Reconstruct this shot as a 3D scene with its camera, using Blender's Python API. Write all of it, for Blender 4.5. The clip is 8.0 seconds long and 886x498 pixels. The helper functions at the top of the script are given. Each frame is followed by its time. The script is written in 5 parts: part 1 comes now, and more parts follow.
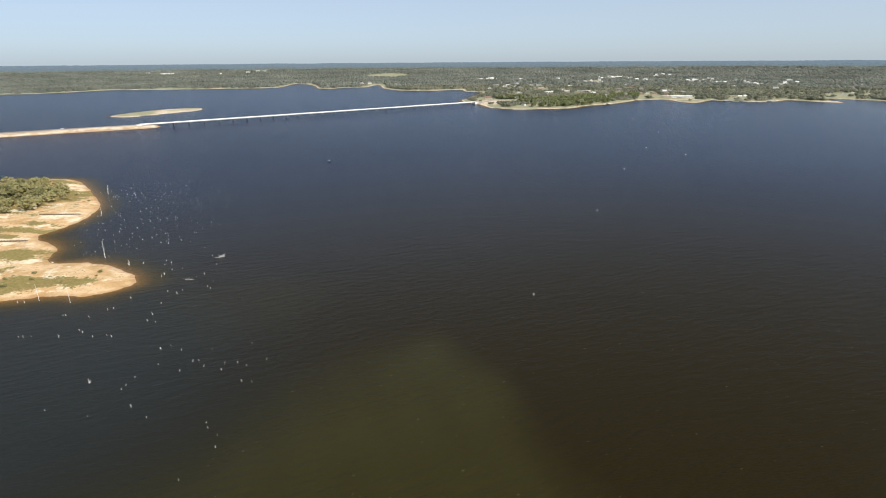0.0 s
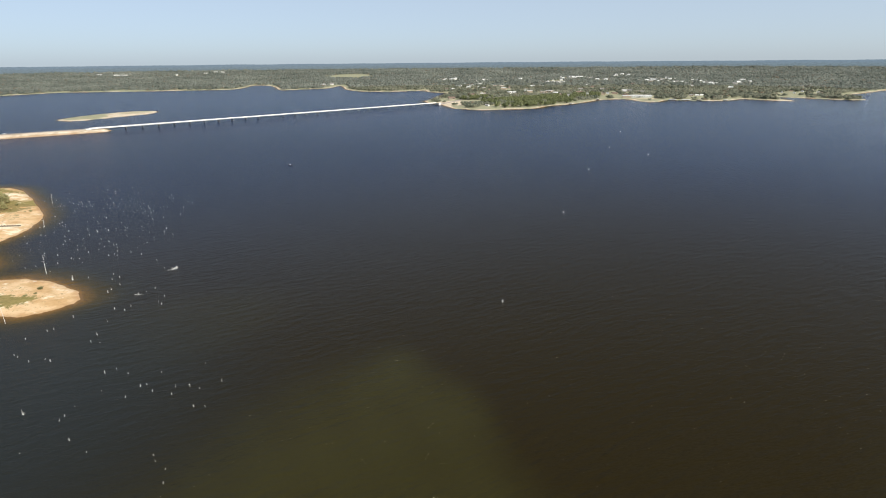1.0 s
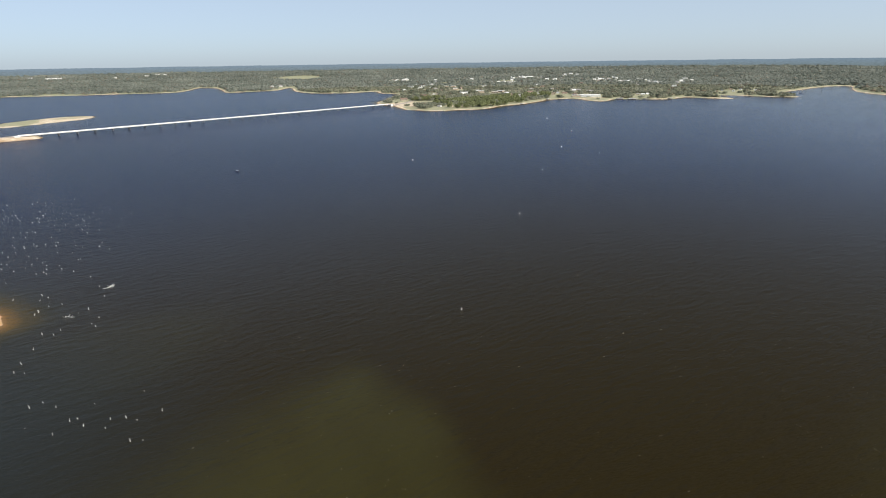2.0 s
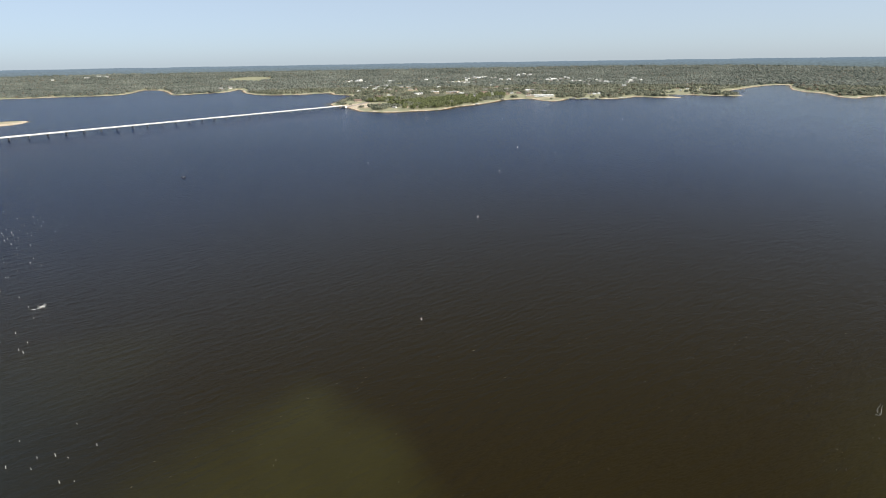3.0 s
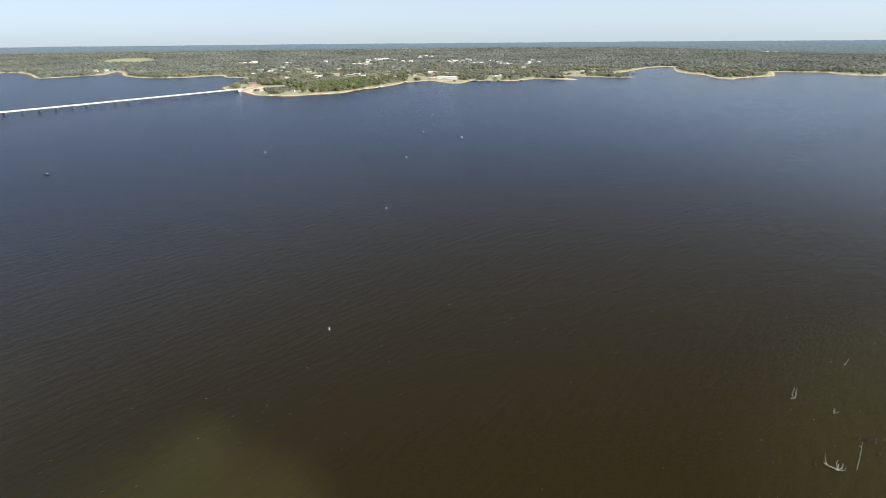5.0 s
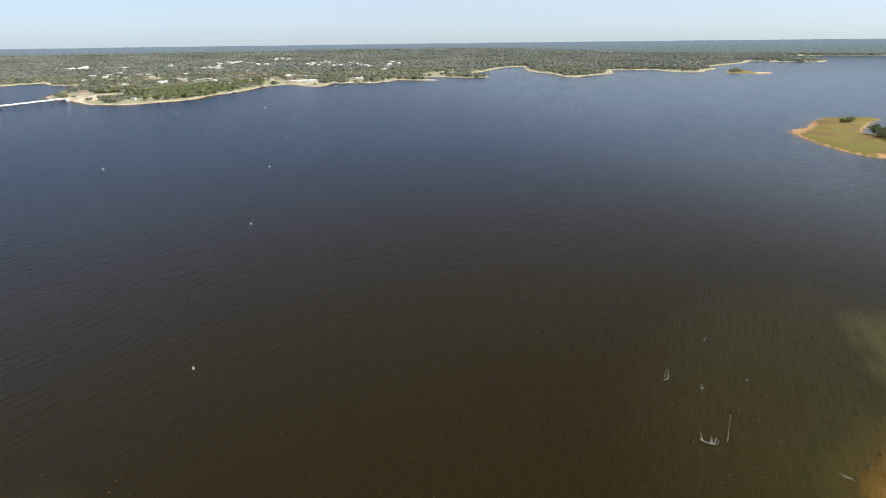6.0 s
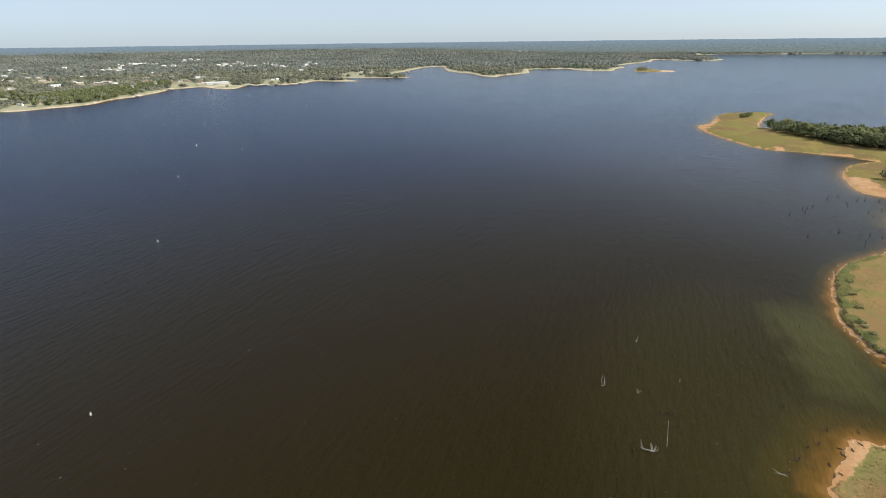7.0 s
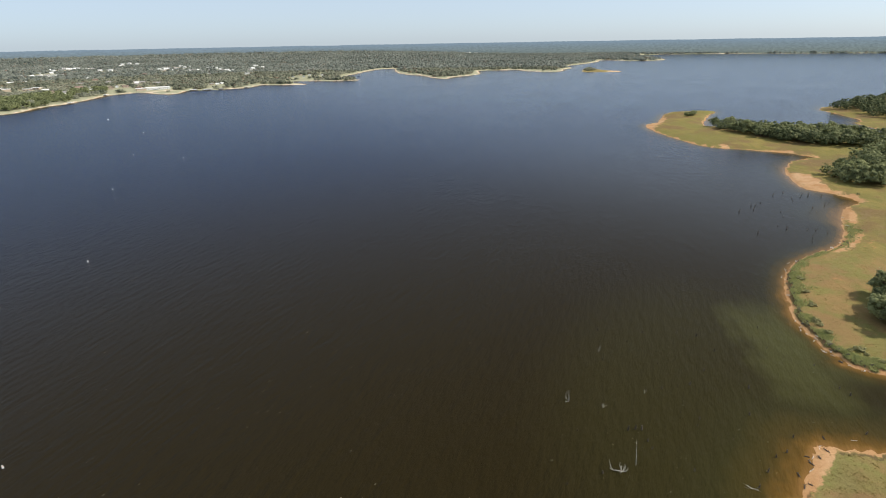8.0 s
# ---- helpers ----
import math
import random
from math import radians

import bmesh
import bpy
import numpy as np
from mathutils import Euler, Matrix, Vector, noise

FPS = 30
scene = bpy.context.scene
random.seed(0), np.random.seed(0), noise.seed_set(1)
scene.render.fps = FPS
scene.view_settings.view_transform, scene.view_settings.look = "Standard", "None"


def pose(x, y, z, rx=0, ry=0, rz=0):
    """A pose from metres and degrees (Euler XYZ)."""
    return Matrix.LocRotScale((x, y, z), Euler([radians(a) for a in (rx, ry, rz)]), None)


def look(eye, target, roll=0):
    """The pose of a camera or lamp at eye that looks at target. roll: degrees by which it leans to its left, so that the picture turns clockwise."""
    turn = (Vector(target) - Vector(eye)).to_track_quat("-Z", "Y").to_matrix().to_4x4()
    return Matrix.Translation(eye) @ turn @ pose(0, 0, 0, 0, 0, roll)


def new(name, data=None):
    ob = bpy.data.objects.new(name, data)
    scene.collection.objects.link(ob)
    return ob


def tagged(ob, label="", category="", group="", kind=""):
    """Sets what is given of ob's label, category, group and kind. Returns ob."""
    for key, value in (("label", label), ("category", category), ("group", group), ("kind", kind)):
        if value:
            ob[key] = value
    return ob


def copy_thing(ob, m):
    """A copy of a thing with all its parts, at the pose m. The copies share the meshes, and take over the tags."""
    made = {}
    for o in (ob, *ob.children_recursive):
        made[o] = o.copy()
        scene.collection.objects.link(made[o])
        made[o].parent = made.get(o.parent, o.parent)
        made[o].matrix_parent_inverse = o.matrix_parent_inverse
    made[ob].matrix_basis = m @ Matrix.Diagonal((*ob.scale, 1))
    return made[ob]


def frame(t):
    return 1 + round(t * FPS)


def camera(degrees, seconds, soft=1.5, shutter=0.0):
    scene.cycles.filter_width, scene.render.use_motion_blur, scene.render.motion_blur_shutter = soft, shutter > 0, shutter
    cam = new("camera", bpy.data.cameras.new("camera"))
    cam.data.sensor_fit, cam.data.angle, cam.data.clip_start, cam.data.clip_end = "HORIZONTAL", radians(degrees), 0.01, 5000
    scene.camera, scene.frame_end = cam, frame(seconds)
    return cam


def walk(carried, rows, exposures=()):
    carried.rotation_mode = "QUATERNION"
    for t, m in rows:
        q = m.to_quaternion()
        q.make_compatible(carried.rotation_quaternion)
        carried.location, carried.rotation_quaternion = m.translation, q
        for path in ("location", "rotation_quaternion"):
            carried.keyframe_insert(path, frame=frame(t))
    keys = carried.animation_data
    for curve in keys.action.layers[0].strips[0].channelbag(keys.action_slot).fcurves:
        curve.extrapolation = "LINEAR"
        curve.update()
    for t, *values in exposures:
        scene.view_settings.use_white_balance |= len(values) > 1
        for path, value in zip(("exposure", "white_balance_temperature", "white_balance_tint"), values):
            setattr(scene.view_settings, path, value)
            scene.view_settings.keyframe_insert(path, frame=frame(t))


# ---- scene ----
cam = camera(76.9, 8.0, 1.0, 0.25)
PATH = [
    (0, look((-0.351, -1.427, 119.801), (-0.349, 0.467, 119.159), -0.4)),
    (0.5, look((0.208, 4.113, 119.822), (0.274, 6.006, 119.181), -0.4)),
    (1, look((0.655, 9.475, 119.862), (0.775, 11.365, 119.221), -0.5)),
    (1.5, look((1.288, 14.623, 119.968), (1.467, 16.509, 119.327), -0.6)),
    (3, look((4.588, 29.021, 120.639), (5.005, 30.869, 119.998), -0.9)),
    (3.5, look((6.064, 34.331, 120.669), (6.483, 36.176, 120.019), -0.8)),
    (4, look((7.985, 39.86, 120.627), (8.411, 41.684, 119.925), -0.9)),
    (4.2, look((8.723, 42.062, 120.61), (9.185, 43.876, 119.908), -0.7)),
    (5.3, look((12.756, 54.195, 120.281), (13.586, 55.874, 119.58), -0.6)),
    (5.5, look((13.806, 56.388, 120.312), (14.717, 58.025, 119.612), -0.6)),
    (6, look((17.065, 61.639, 120.498), (18.164, 63.157, 119.798), -0.7)),
    (6.5, look((20.975, 66.656, 120.899), (22.235, 68.041, 120.197), -0.8)),
    (7, look((25.319, 71.344, 121.256), (26.614, 72.696, 120.553), -0.7)),
    (7.5, look((30.582, 75.397, 121.391), (31.911, 76.715, 120.686), -0.7)),
    (8, look((35.521, 79.47, 121.513), (36.924, 80.712, 120.813), -1.0)),
]
walk(cam, PATH, [(0, 0.13), (1.7, 0.14), (3.5, 0.24), (4.2, 0.36), (5.4, 0.45), (6.5, 0.35), (8.0, 0.28)])

# ---- light ----
SUN_AZ, SUN_EL = radians(134), radians(42)
world = bpy.data.worlds.new("sky_world")
scene.world = world
world.use_nodes = True
wn = world.node_tree.nodes
wl = world.node_tree.links
sky = wn.new("ShaderNodeTexSky")
sky.sky_type = "NISHITA"
sky.sun_disc = False
sky.sun_elevation, sky.sun_rotation = SUN_EL, SUN_AZ
sky.air_density, sky.dust_density, sky.ozone_density = 0.7, 9.0, 1.6
sky.altitude = 2500
wn["Background"].inputs["Strength"].default_value = 0.117
air = wn.new("ShaderNodeMix")
air.data_type, air.blend_type = "RGBA", "MULTIPLY"
air.inputs[0].default_value, air.inputs[7].default_value = 1.0, (0.86, 0.98, 1.06, 1)
wl.new(sky.outputs[0], air.inputs[6])
haze = wn.new("ShaderNodeMix")
haze.data_type = "RGBA"
haze.inputs[0].default_value, haze.inputs[7].default_value = 0.55, (5.55, 6.2, 6.6, 1)
wl.new(air.outputs[2], haze.inputs[6])
wl.new(haze.outputs[2], wn["Background"].inputs["Color"])
sun_data = bpy.data.lights.new("sun", "SUN")
sun_data.energy, sun_data.angle, sun_data.color = 4.3, radians(0.5), (1.0, 0.92, 0.80)
sun = new("sun", sun_data)
sun.matrix_world = look((0, 0, 0), (-math.sin(SUN_AZ) * math.cos(SUN_EL), -math.cos(SUN_AZ) * math.cos(SUN_EL), -math.sin(SUN_EL)))


# ---- materials ----
class Mat:
    """A node material: short ways to add nodes and join them."""

    def __init__(self, name):
        self.m = bpy.data.materials.new(name)
        self.m.use_nodes = True
        self.t = self.m.node_tree
        self.b = self.t.nodes["Principled BSDF"]
        self.out = self.t.nodes["Material Output"]

    def node(self, kind, **kw):
        n = self.t.nodes.new(kind)
        for key, v in kw.items():
            if isinstance(v, bpy.types.NodeSocket):
                self.t.links.new(v, n.inputs[key.replace("_", " ")])
            else:
                n.inputs[key.replace("_", " ")].default_value = v
        return n

    def link(self, a, b):
        self.t.links.new(a, b)

    def coords(self, kind="Object", scale=(1, 1, 1), turn=0.0):
        tc = self.t.nodes.new("ShaderNodeTexCoord")
        mp = self.t.nodes.new("ShaderNodeMapping")
        mp.vector_type = "TEXTURE"
        mp.inputs["Scale"].default_value = [1 / k for k in scale]
        mp.inputs["Rotation"].default_value = (0, 0, turn)
        self.link(tc.outputs[kind], mp.inputs["Vector"])
        return mp.outputs[0]

    def noise(self, vec, scale, detail=4.0, rough=0.55):
        return self.node("ShaderNodeTexNoise", Vector=vec, Scale=scale, Detail=detail, Roughness=rough).outputs["Fac"]

    def ramp(self, fac, stops):
        r = self.t.nodes.new("ShaderNodeValToRGB")
        e = r.color_ramp.elements
        while len(e) < len(stops):
            e.new(0.5)
        for el, (p, c) in zip(e, stops):
            el.position = p
            el.color = (*c, 1) if len(c) == 3 else c
        self.link(fac, r.inputs[0])
        return r.outputs[0]

    def mix(self, fac, a, b):
        n = self.t.nodes.new("ShaderNodeMix")
        n.data_type = "RGBA"
        for sock, v in ((n.inputs[0], fac), (n.inputs[6], a), (n.inputs[7], b)):
            if isinstance(v, bpy.types.NodeSocket):
                self.link(v, sock)
            else:
                sock.default_value = (*v, 1) if isinstance(v, tuple) else v
        return n.outputs[2]

    def math(self, op, a, b=0.0, clamp=False):
        n = self.t.nodes.new("ShaderNodeMath")
        n.operation, n.use_clamp = op, clamp
        for sock, v in zip(n.inputs, (a, b)):
            if isinstance(v, bpy.types.NodeSocket):
                self.link(v, sock)
            else:
                sock.default_value = v
        return n.outputs[0]

    def span(self, v, lo, hi):
        n = self.node("ShaderNodeMapRange", Value=v, From_Min=lo, From_Max=hi)
        n.interpolation_type = "SMOOTHSTEP"
        return n.outputs[0]

    def attr(self, name):
        n = self.t.nodes.new("ShaderNodeAttribute")
        n.attribute_name = name
        return n.outputs["Fac"]

    def bump(self, h, strength, dist):
        n = self.node("ShaderNodeBump", Height=h, Strength=strength, Distance=dist)
        self.link(n.outputs[0], self.b.inputs["Normal"])
        return n

    def done(self, col, rough=0.8, metal=0.0, spec=0.3):
        if isinstance(col, bpy.types.NodeSocket):
            self.link(col, self.b.inputs["Base Color"])
        else:
            self.b.inputs["Base Color"].default_value = (*col, 1)
        self.b.inputs["Roughness"].default_value = rough
        self.b.inputs["Metallic"].default_value = metal
        self.b.inputs["Specular IOR Level"].default_value = spec
        return self.m


def plain(name, a, b, scale, rough=0.7, metal=0.0, bump=0.3, per_object=0.0):
    """A surface of two near tones, broken at two scales, with fine relief."""
    m = Mat(name)
    v = m.coords()
    f = m.math("ADD", m.math("MULTIPLY", m.noise(v, scale), 0.6), m.math("MULTIPLY", m.noise(v, scale * 7, 3), 0.4))
    col = m.ramp(f, [(0.35, a), (0.65, b)])
    if per_object:
        info = m.t.nodes.new("ShaderNodeObjectInfo")
        hsv = m.node("ShaderNodeHueSaturation", Color=col)
        m.link(m.math("ADD", m.math("MULTIPLY", info.outputs["Random"], per_object), 1 - per_object / 2), hsv.inputs["Value"])
        col = hsv.outputs[0]
    m.bump(m.noise(v, scale * 9, 3), bump, 0.05)
    return m.done(col, rough, metal)


def ground_material():
    m = Mat("earth")
    v = m.coords()
    shore, veg, pale, wood, far = m.attr("shore"), m.attr("veg"), m.attr("pale"), m.attr("wood"), m.attr("far")
    big, mid, fine = m.noise(v, 0.011, 5), m.noise(v, 0.08, 5, 0.6), m.noise(v, 0.55, 5, 0.65)
    streak = m.noise(m.coords(scale=(0.35, 1.6, 1), turn=0.7), 0.18, 5, 0.6)
    sand_o = m.mix(m.span(mid, 0.35, 0.68), (0.36, 0.188, 0.082), (0.47, 0.290, 0.155))
    sand_p = m.mix(m.span(mid, 0.36, 0.62), (0.53, 0.335, 0.16), (0.70, 0.50, 0.30))
    sand_p = m.mix(m.span(m.noise(v, 0.035, 6, 0.7), 0.51, 0.60), sand_p, (0.80, 0.69, 0.51))
    sand = m.mix(pale, sand_o, sand_p)
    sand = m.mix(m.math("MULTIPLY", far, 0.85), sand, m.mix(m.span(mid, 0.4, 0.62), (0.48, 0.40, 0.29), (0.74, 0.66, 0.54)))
    sand = m.mix(m.math("MULTIPLY", m.span(fine, 0.53, 0.70), 0.55), sand, (0.29, 0.20, 0.09))
    wet = m.math("SUBTRACT", 1.0, m.span(m.math("ADD", shore, m.math("MULTIPLY", mid, 3.0)), 1.2, 6.4))
    sand = m.mix(m.math("MULTIPLY", wet, 0.6), sand, (0.39, 0.225, 0.105))
    grass = m.mix(m.span(streak, 0.38, 0.64), (0.235, 0.182, 0.058), (0.162, 0.146, 0.043))
    grass = m.mix(m.span(m.noise(v, 0.028, 5, 0.6), 0.43, 0.60), grass, (0.175, 0.115, 0.052))
    grass = m.mix(m.math("MULTIPLY", m.span(big, 0.50, 0.64), 0.8), grass, (0.168, 0.152, 0.044))
    grass = m.mix(m.math("MULTIPLY", m.span(fine, 0.45, 0.75), 0.35), grass, (0.128, 0.112, 0.036))
    grass = m.mix(m.math("MULTIPLY", m.span(mid, 0.56, 0.7), 0.5), grass, (0.22, 0.165, 0.082))
    belt = m.math("MULTIPLY", m.span(shore, 1.2, 2.8), m.math("SUBTRACT", 1.0, m.span(m.math("ADD", shore, m.math("MULTIPLY", mid, 14.0)), 10.0, 19.0)))
    grass = m.mix(m.math("MULTIPLY", m.math("MULTIPLY", belt, m.math("ADD", 0.2, m.attr("lip"))), m.math("SUBTRACT", 0.85, pale), True), grass, m.mix(m.span(fine, 0.4, 0.65), (0.120, 0.140, 0.045), (0.210, 0.218, 0.068)))
    grass = m.mix(m.math("MULTIPLY", m.attr("lip"), 0.8), grass, m.mix(m.span(m.noise(v, 0.055, 5, 0.65), 0.42, 0.6), (0.250, 0.150, 0.070), (0.175, 0.160, 0.052)))
    floor = m.mix(mid, (0.14, 0.145, 0.09), (0.26, 0.24, 0.165))
    grass = m.mix(m.math("MULTIPLY", m.span(pale, 0.8, 1.0), 0.7), grass, m.mix(m.span(fine, 0.4, 0.65), (0.330, 0.255, 0.105), (0.215, 0.190, 0.068)))
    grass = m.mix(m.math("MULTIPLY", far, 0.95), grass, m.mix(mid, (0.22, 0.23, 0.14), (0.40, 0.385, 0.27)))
    grass = m.mix(wood, grass, floor)
    cover = m.span(m.math("ADD", veg, m.math("MULTIPLY", m.math("SUBTRACT", m.math("ADD", mid, m.math("MULTIPLY", fine, 0.5)), 0.75), 2.3)), 0.34, 0.62)
    col = m.mix(cover, sand, grass)
    lip = m.math("ADD", shore, m.math("MULTIPLY", m.math("SUBTRACT", m.noise(v, 0.25, 4, 0.7), 0.5), 4.8))
    lip = m.math("MULTIPLY", m.span(lip, 1.2, 1.9), m.math("SUBTRACT", 1.0, m.span(lip, 2.8, 3.6)))
    lip = m.math("MULTIPLY", lip, m.span(veg, 0.3, 0.7))
    col = m.mix(m.math("MULTIPLY", lip, m.attr("lip"), True), col, (0.085, 0.058, 0.030))
    m.bump(m.math("ADD", fine, m.math("MULTIPLY", m.noise(v, 2.5, 3), 0.4)), 0.6, 0.7)
    return m.done(col, 0.95, 0.0, 0.1)


def water_material():
    m = Mat("lake_water")
    depth, silt = m.attr("depth"), m.attr("silt")
    v = m.coords()
    soft = m.math("MULTIPLY", m.math("SUBTRACT", m.noise(v, 0.045, 4), 0.5), 1.0)
    d = m.math("ADD", depth, m.math("MULTIPLY", soft, m.span(depth, 0.0, 1.6)))
    body = m.ramp(m.math("MULTIPLY", d, 0.125), [(0.0, (0.19, 0.100, 0.031)), (0.04, (0.112, 0.062, 0.0145)), (0.13, (0.046, 0.032, 0.0085)),
                                                (0.30, (0.0225, 0.0185, 0.0052)), (0.52, (0.0190, 0.0140, 0.0031)), (0.95, (0.0182, 0.0130, 0.0029))])
    body = m.mix(m.math("MULTIPLY", silt, m.span(depth, 0.3, 1.8)), body, (0.053, 0.051, 0.0145))
    body = m.mix(m.math("MULTIPLY", m.attr("slate"), m.span(depth, 0.3, 1.8)), body, (0.0165, 0.0198, 0.0185))
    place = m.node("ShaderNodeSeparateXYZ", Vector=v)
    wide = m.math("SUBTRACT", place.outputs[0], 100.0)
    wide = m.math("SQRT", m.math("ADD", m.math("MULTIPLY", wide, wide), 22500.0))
    # Mask of the farther water; the sky's blue reflection is painted into its body.
    far_water = m.math("SUBTRACT", m.math("ADD", place.outputs[1], m.math("MULTIPLY", wide, 0.5)), 600.0)
    far_water = m.math("ADD", 0.5, m.math("MULTIPLY", m.math("TANH", m.math("DIVIDE", far_water, 210.0)), 0.5))
    body = m.mix(m.math("MULTIPLY", far_water, m.span(depth, 0.6, 3.2)), body, (0.0056, 0.0122, 0.0385))
    # Second, brighter step of painted sky blue on the farthest water.
    far_sky_blue = m.math("SUBTRACT", m.math("ADD", place.outputs[1], m.math("MULTIPLY", place.outputs[0], 0.5)), 950.0)
    far_sky_blue = m.math("ADD", 0.5, m.math("MULTIPLY", m.math("TANH", m.math("DIVIDE", far_sky_blue, 330.0)), 0.5))
    body = m.mix(m.math("MULTIPLY", far_sky_blue, m.span(depth, 0.6, 3.2)), body, (0.0130, 0.0285, 0.0720))
    swell = m.noise(m.coords(scale=(0.30, 1.0, 1), turn=WIND), 0.32, 2, 0.45)
    ripple = m.noise(m.coords(scale=(0.35, 1.0, 1), turn=WIND - 0.2), 1.2, 4, 0.6)
    long_swell = m.noise(m.coords(scale=(0.4, 1.0, 1), turn=WIND + 0.1), 0.20, 3, 0.6)
    gust = m.span(m.noise(m.coords(scale=(1, 2.2, 1), turn=WIND), 0.006, 3), 0.35, 0.65)
    chop = m.math("MULTIPLY", m.math("SUBTRACT", m.math("ADD", m.math("MULTIPLY", swell, 0.9), m.math("MULTIPLY", ripple, 0.5)), 0.75), m.math("ADD", m.math("MULTIPLY", gust, 0.3), 0.70))
    lee = m.math("SUBTRACT", m.math("SUBTRACT", place.outputs[0], m.math("MULTIPLY", place.outputs[1], 0.55)), 300.0)
    lee = m.math("TANH", m.math("DIVIDE", lee, 260.0))
    bank_lee = m.math("SUBTRACT", m.math("SUBTRACT", place.outputs[0], m.math("MULTIPLY", place.outputs[1], 0.55)), 110.0)
    bank_lee = m.math("TANH", m.math("DIVIDE", bank_lee, 140.0))
    far_chop = m.math("MULTIPLY", long_swell, m.math("ADD", 0.25, m.math("MULTIPLY", far_water, 1.35)))
    chop = m.math("ADD", chop, far_chop)
    m.bump(m.math("MULTIPLY", chop, m.math("SUBTRACT", 0.84, m.math("MULTIPLY", bank_lee, m.math("SUBTRACT", 0.56, m.math("MULTIPLY", far_water, 0.24))))), 1.0, 0.84)
    m.link(m.math("SUBTRACT", 0.15, m.math("MULTIPLY", lee, m.math("SUBTRACT", 0.075, m.math("MULTIPLY", far_water, 0.035)))), m.b.inputs["Roughness"])
    m.b.inputs["IOR"].default_value = 1.23
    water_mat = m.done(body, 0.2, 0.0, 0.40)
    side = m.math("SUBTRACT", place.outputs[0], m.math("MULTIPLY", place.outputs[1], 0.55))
    # Sky reflection weakened or strengthened by place: duller near, shinier in the cove.
    near_dull = m.math("MULTIPLY", m.math("TANH", m.math("DIVIDE", m.math("ADD", side, 130.0), 130.0)), m.math("SUBTRACT", 1.0, far_water))
    far_gloss = m.math("MULTIPLY", m.math("TANH", m.math("DIVIDE", m.math("SUBTRACT", side, 760.0), 380.0)), far_water)
    gloss = m.math("ADD", m.math("SUBTRACT", 0.114, m.math("MULTIPLY", near_dull, 0.052)), m.math("MULTIPLY", far_gloss, 0.05))
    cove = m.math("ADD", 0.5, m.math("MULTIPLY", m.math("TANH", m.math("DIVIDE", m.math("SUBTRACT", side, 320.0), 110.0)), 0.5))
    gloss = m.math("ADD", gloss, m.math("MULTIPLY", m.math("MULTIPLY", cove, m.math("SUBTRACT", 1.0, m.math("MULTIPLY", far_water, 0.85))), 0.13))
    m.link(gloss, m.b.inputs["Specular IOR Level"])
    return water_mat


def foliage(name, dark, light, island=True, scale=0.9, through_leaf=0.48, per_tree=0.0, turned=None, speckle=0.42):
    m = Mat(name)
    v = m.coords()
    if island:
        rnd = m.t.nodes.new("ShaderNodeNewGeometry").outputs["Random Per Island"]
    else:
        rnd = m.t.nodes.new("ShaderNodeObjectInfo").outputs["Random"]
    f = m.math("ADD", m.math("MULTIPLY", rnd, speckle), m.math("MULTIPLY", m.noise(v, scale, 4, 0.7), 1.04 - speckle))
    if turned:
        f = m.math("ADD", f, m.math("MULTIPLY", m.math("SUBTRACT", m.noise(v, scale / 7, 4, 0.6), 0.5), 0.9))
    if per_tree:
        one = m.t.nodes.new("ShaderNodeObjectInfo").outputs["Random"]
        f = m.math("ADD", f, m.math("MULTIPLY", m.math("SUBTRACT", one, 0.5), per_tree))
    col = m.ramp(f, [(0.22, dark), (0.80, light)])
    if turned:
        col = m.mix(m.span(rnd, 0.91, 0.97), col, turned)
    m.bump(m.noise(v, scale * 3, 3, 0.7), 0.5, 0.12)
    m.done(col, 0.75, 0.0, 0.2)
    thin = m.node("ShaderNodeBsdfTranslucent", Color=col)
    both = m.node("ShaderNodeMixShader", Fac=through_leaf)
    m.link(m.b.outputs[0], both.inputs[1])
    m.link(thin.outputs[0], both.inputs[2])
    m.link(both.outputs[0], m.out.inputs["Surface"])
    return m.m


WIND = 0.40
M_GROUND, M_WATER = ground_material(), water_material()
M_LEAF = foliage("leaves", (0.078, 0.100, 0.045), (0.335, 0.350, 0.165), through_leaf=0.45, per_tree=0.5)
M_LEAF_TOWN = foliage("town_leaves", (0.105, 0.130, 0.062), (0.300, 0.325, 0.160), per_tree=0.3)
# Haze is painted into the woods leaves, palest and greyest in the far copy.
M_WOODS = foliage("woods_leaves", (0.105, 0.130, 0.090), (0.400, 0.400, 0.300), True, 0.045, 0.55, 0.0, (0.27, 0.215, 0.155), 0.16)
M_HAZED_WOODS = foliage("hazed_woods_leaves", (0.145, 0.175, 0.150), (0.410, 0.430, 0.375), True, 0.024, 0.6, 0.0, (0.30, 0.265, 0.21), 0.16)
M_SHRUB = foliage("shrub_leaves", (0.150, 0.158, 0.066), (0.470, 0.430, 0.215), per_tree=0.3)
M_BARK = plain("bark", (0.10, 0.075, 0.05), (0.19, 0.15, 0.11), 2.0, 0.9)
M_DEAD = plain("bleached_wood", (0.56, 0.54, 0.50), (0.82, 0.80, 0.75), 1.5, 0.85, per_object=0.3)
M_SNAG = plain("silvered_wood", (0.44, 0.41, 0.36), (0.78, 0.74, 0.68), 2.5, 0.85)
M_WETWOOD = plain("weathered_wood", (0.055, 0.045, 0.038), (0.15, 0.125, 0.10), 1.5, 0.85, per_object=0.5)
M_CONCRETE = plain("bridge_concrete", (0.74, 0.72, 0.70), (0.86, 0.84, 0.82), 0.15, 0.85)
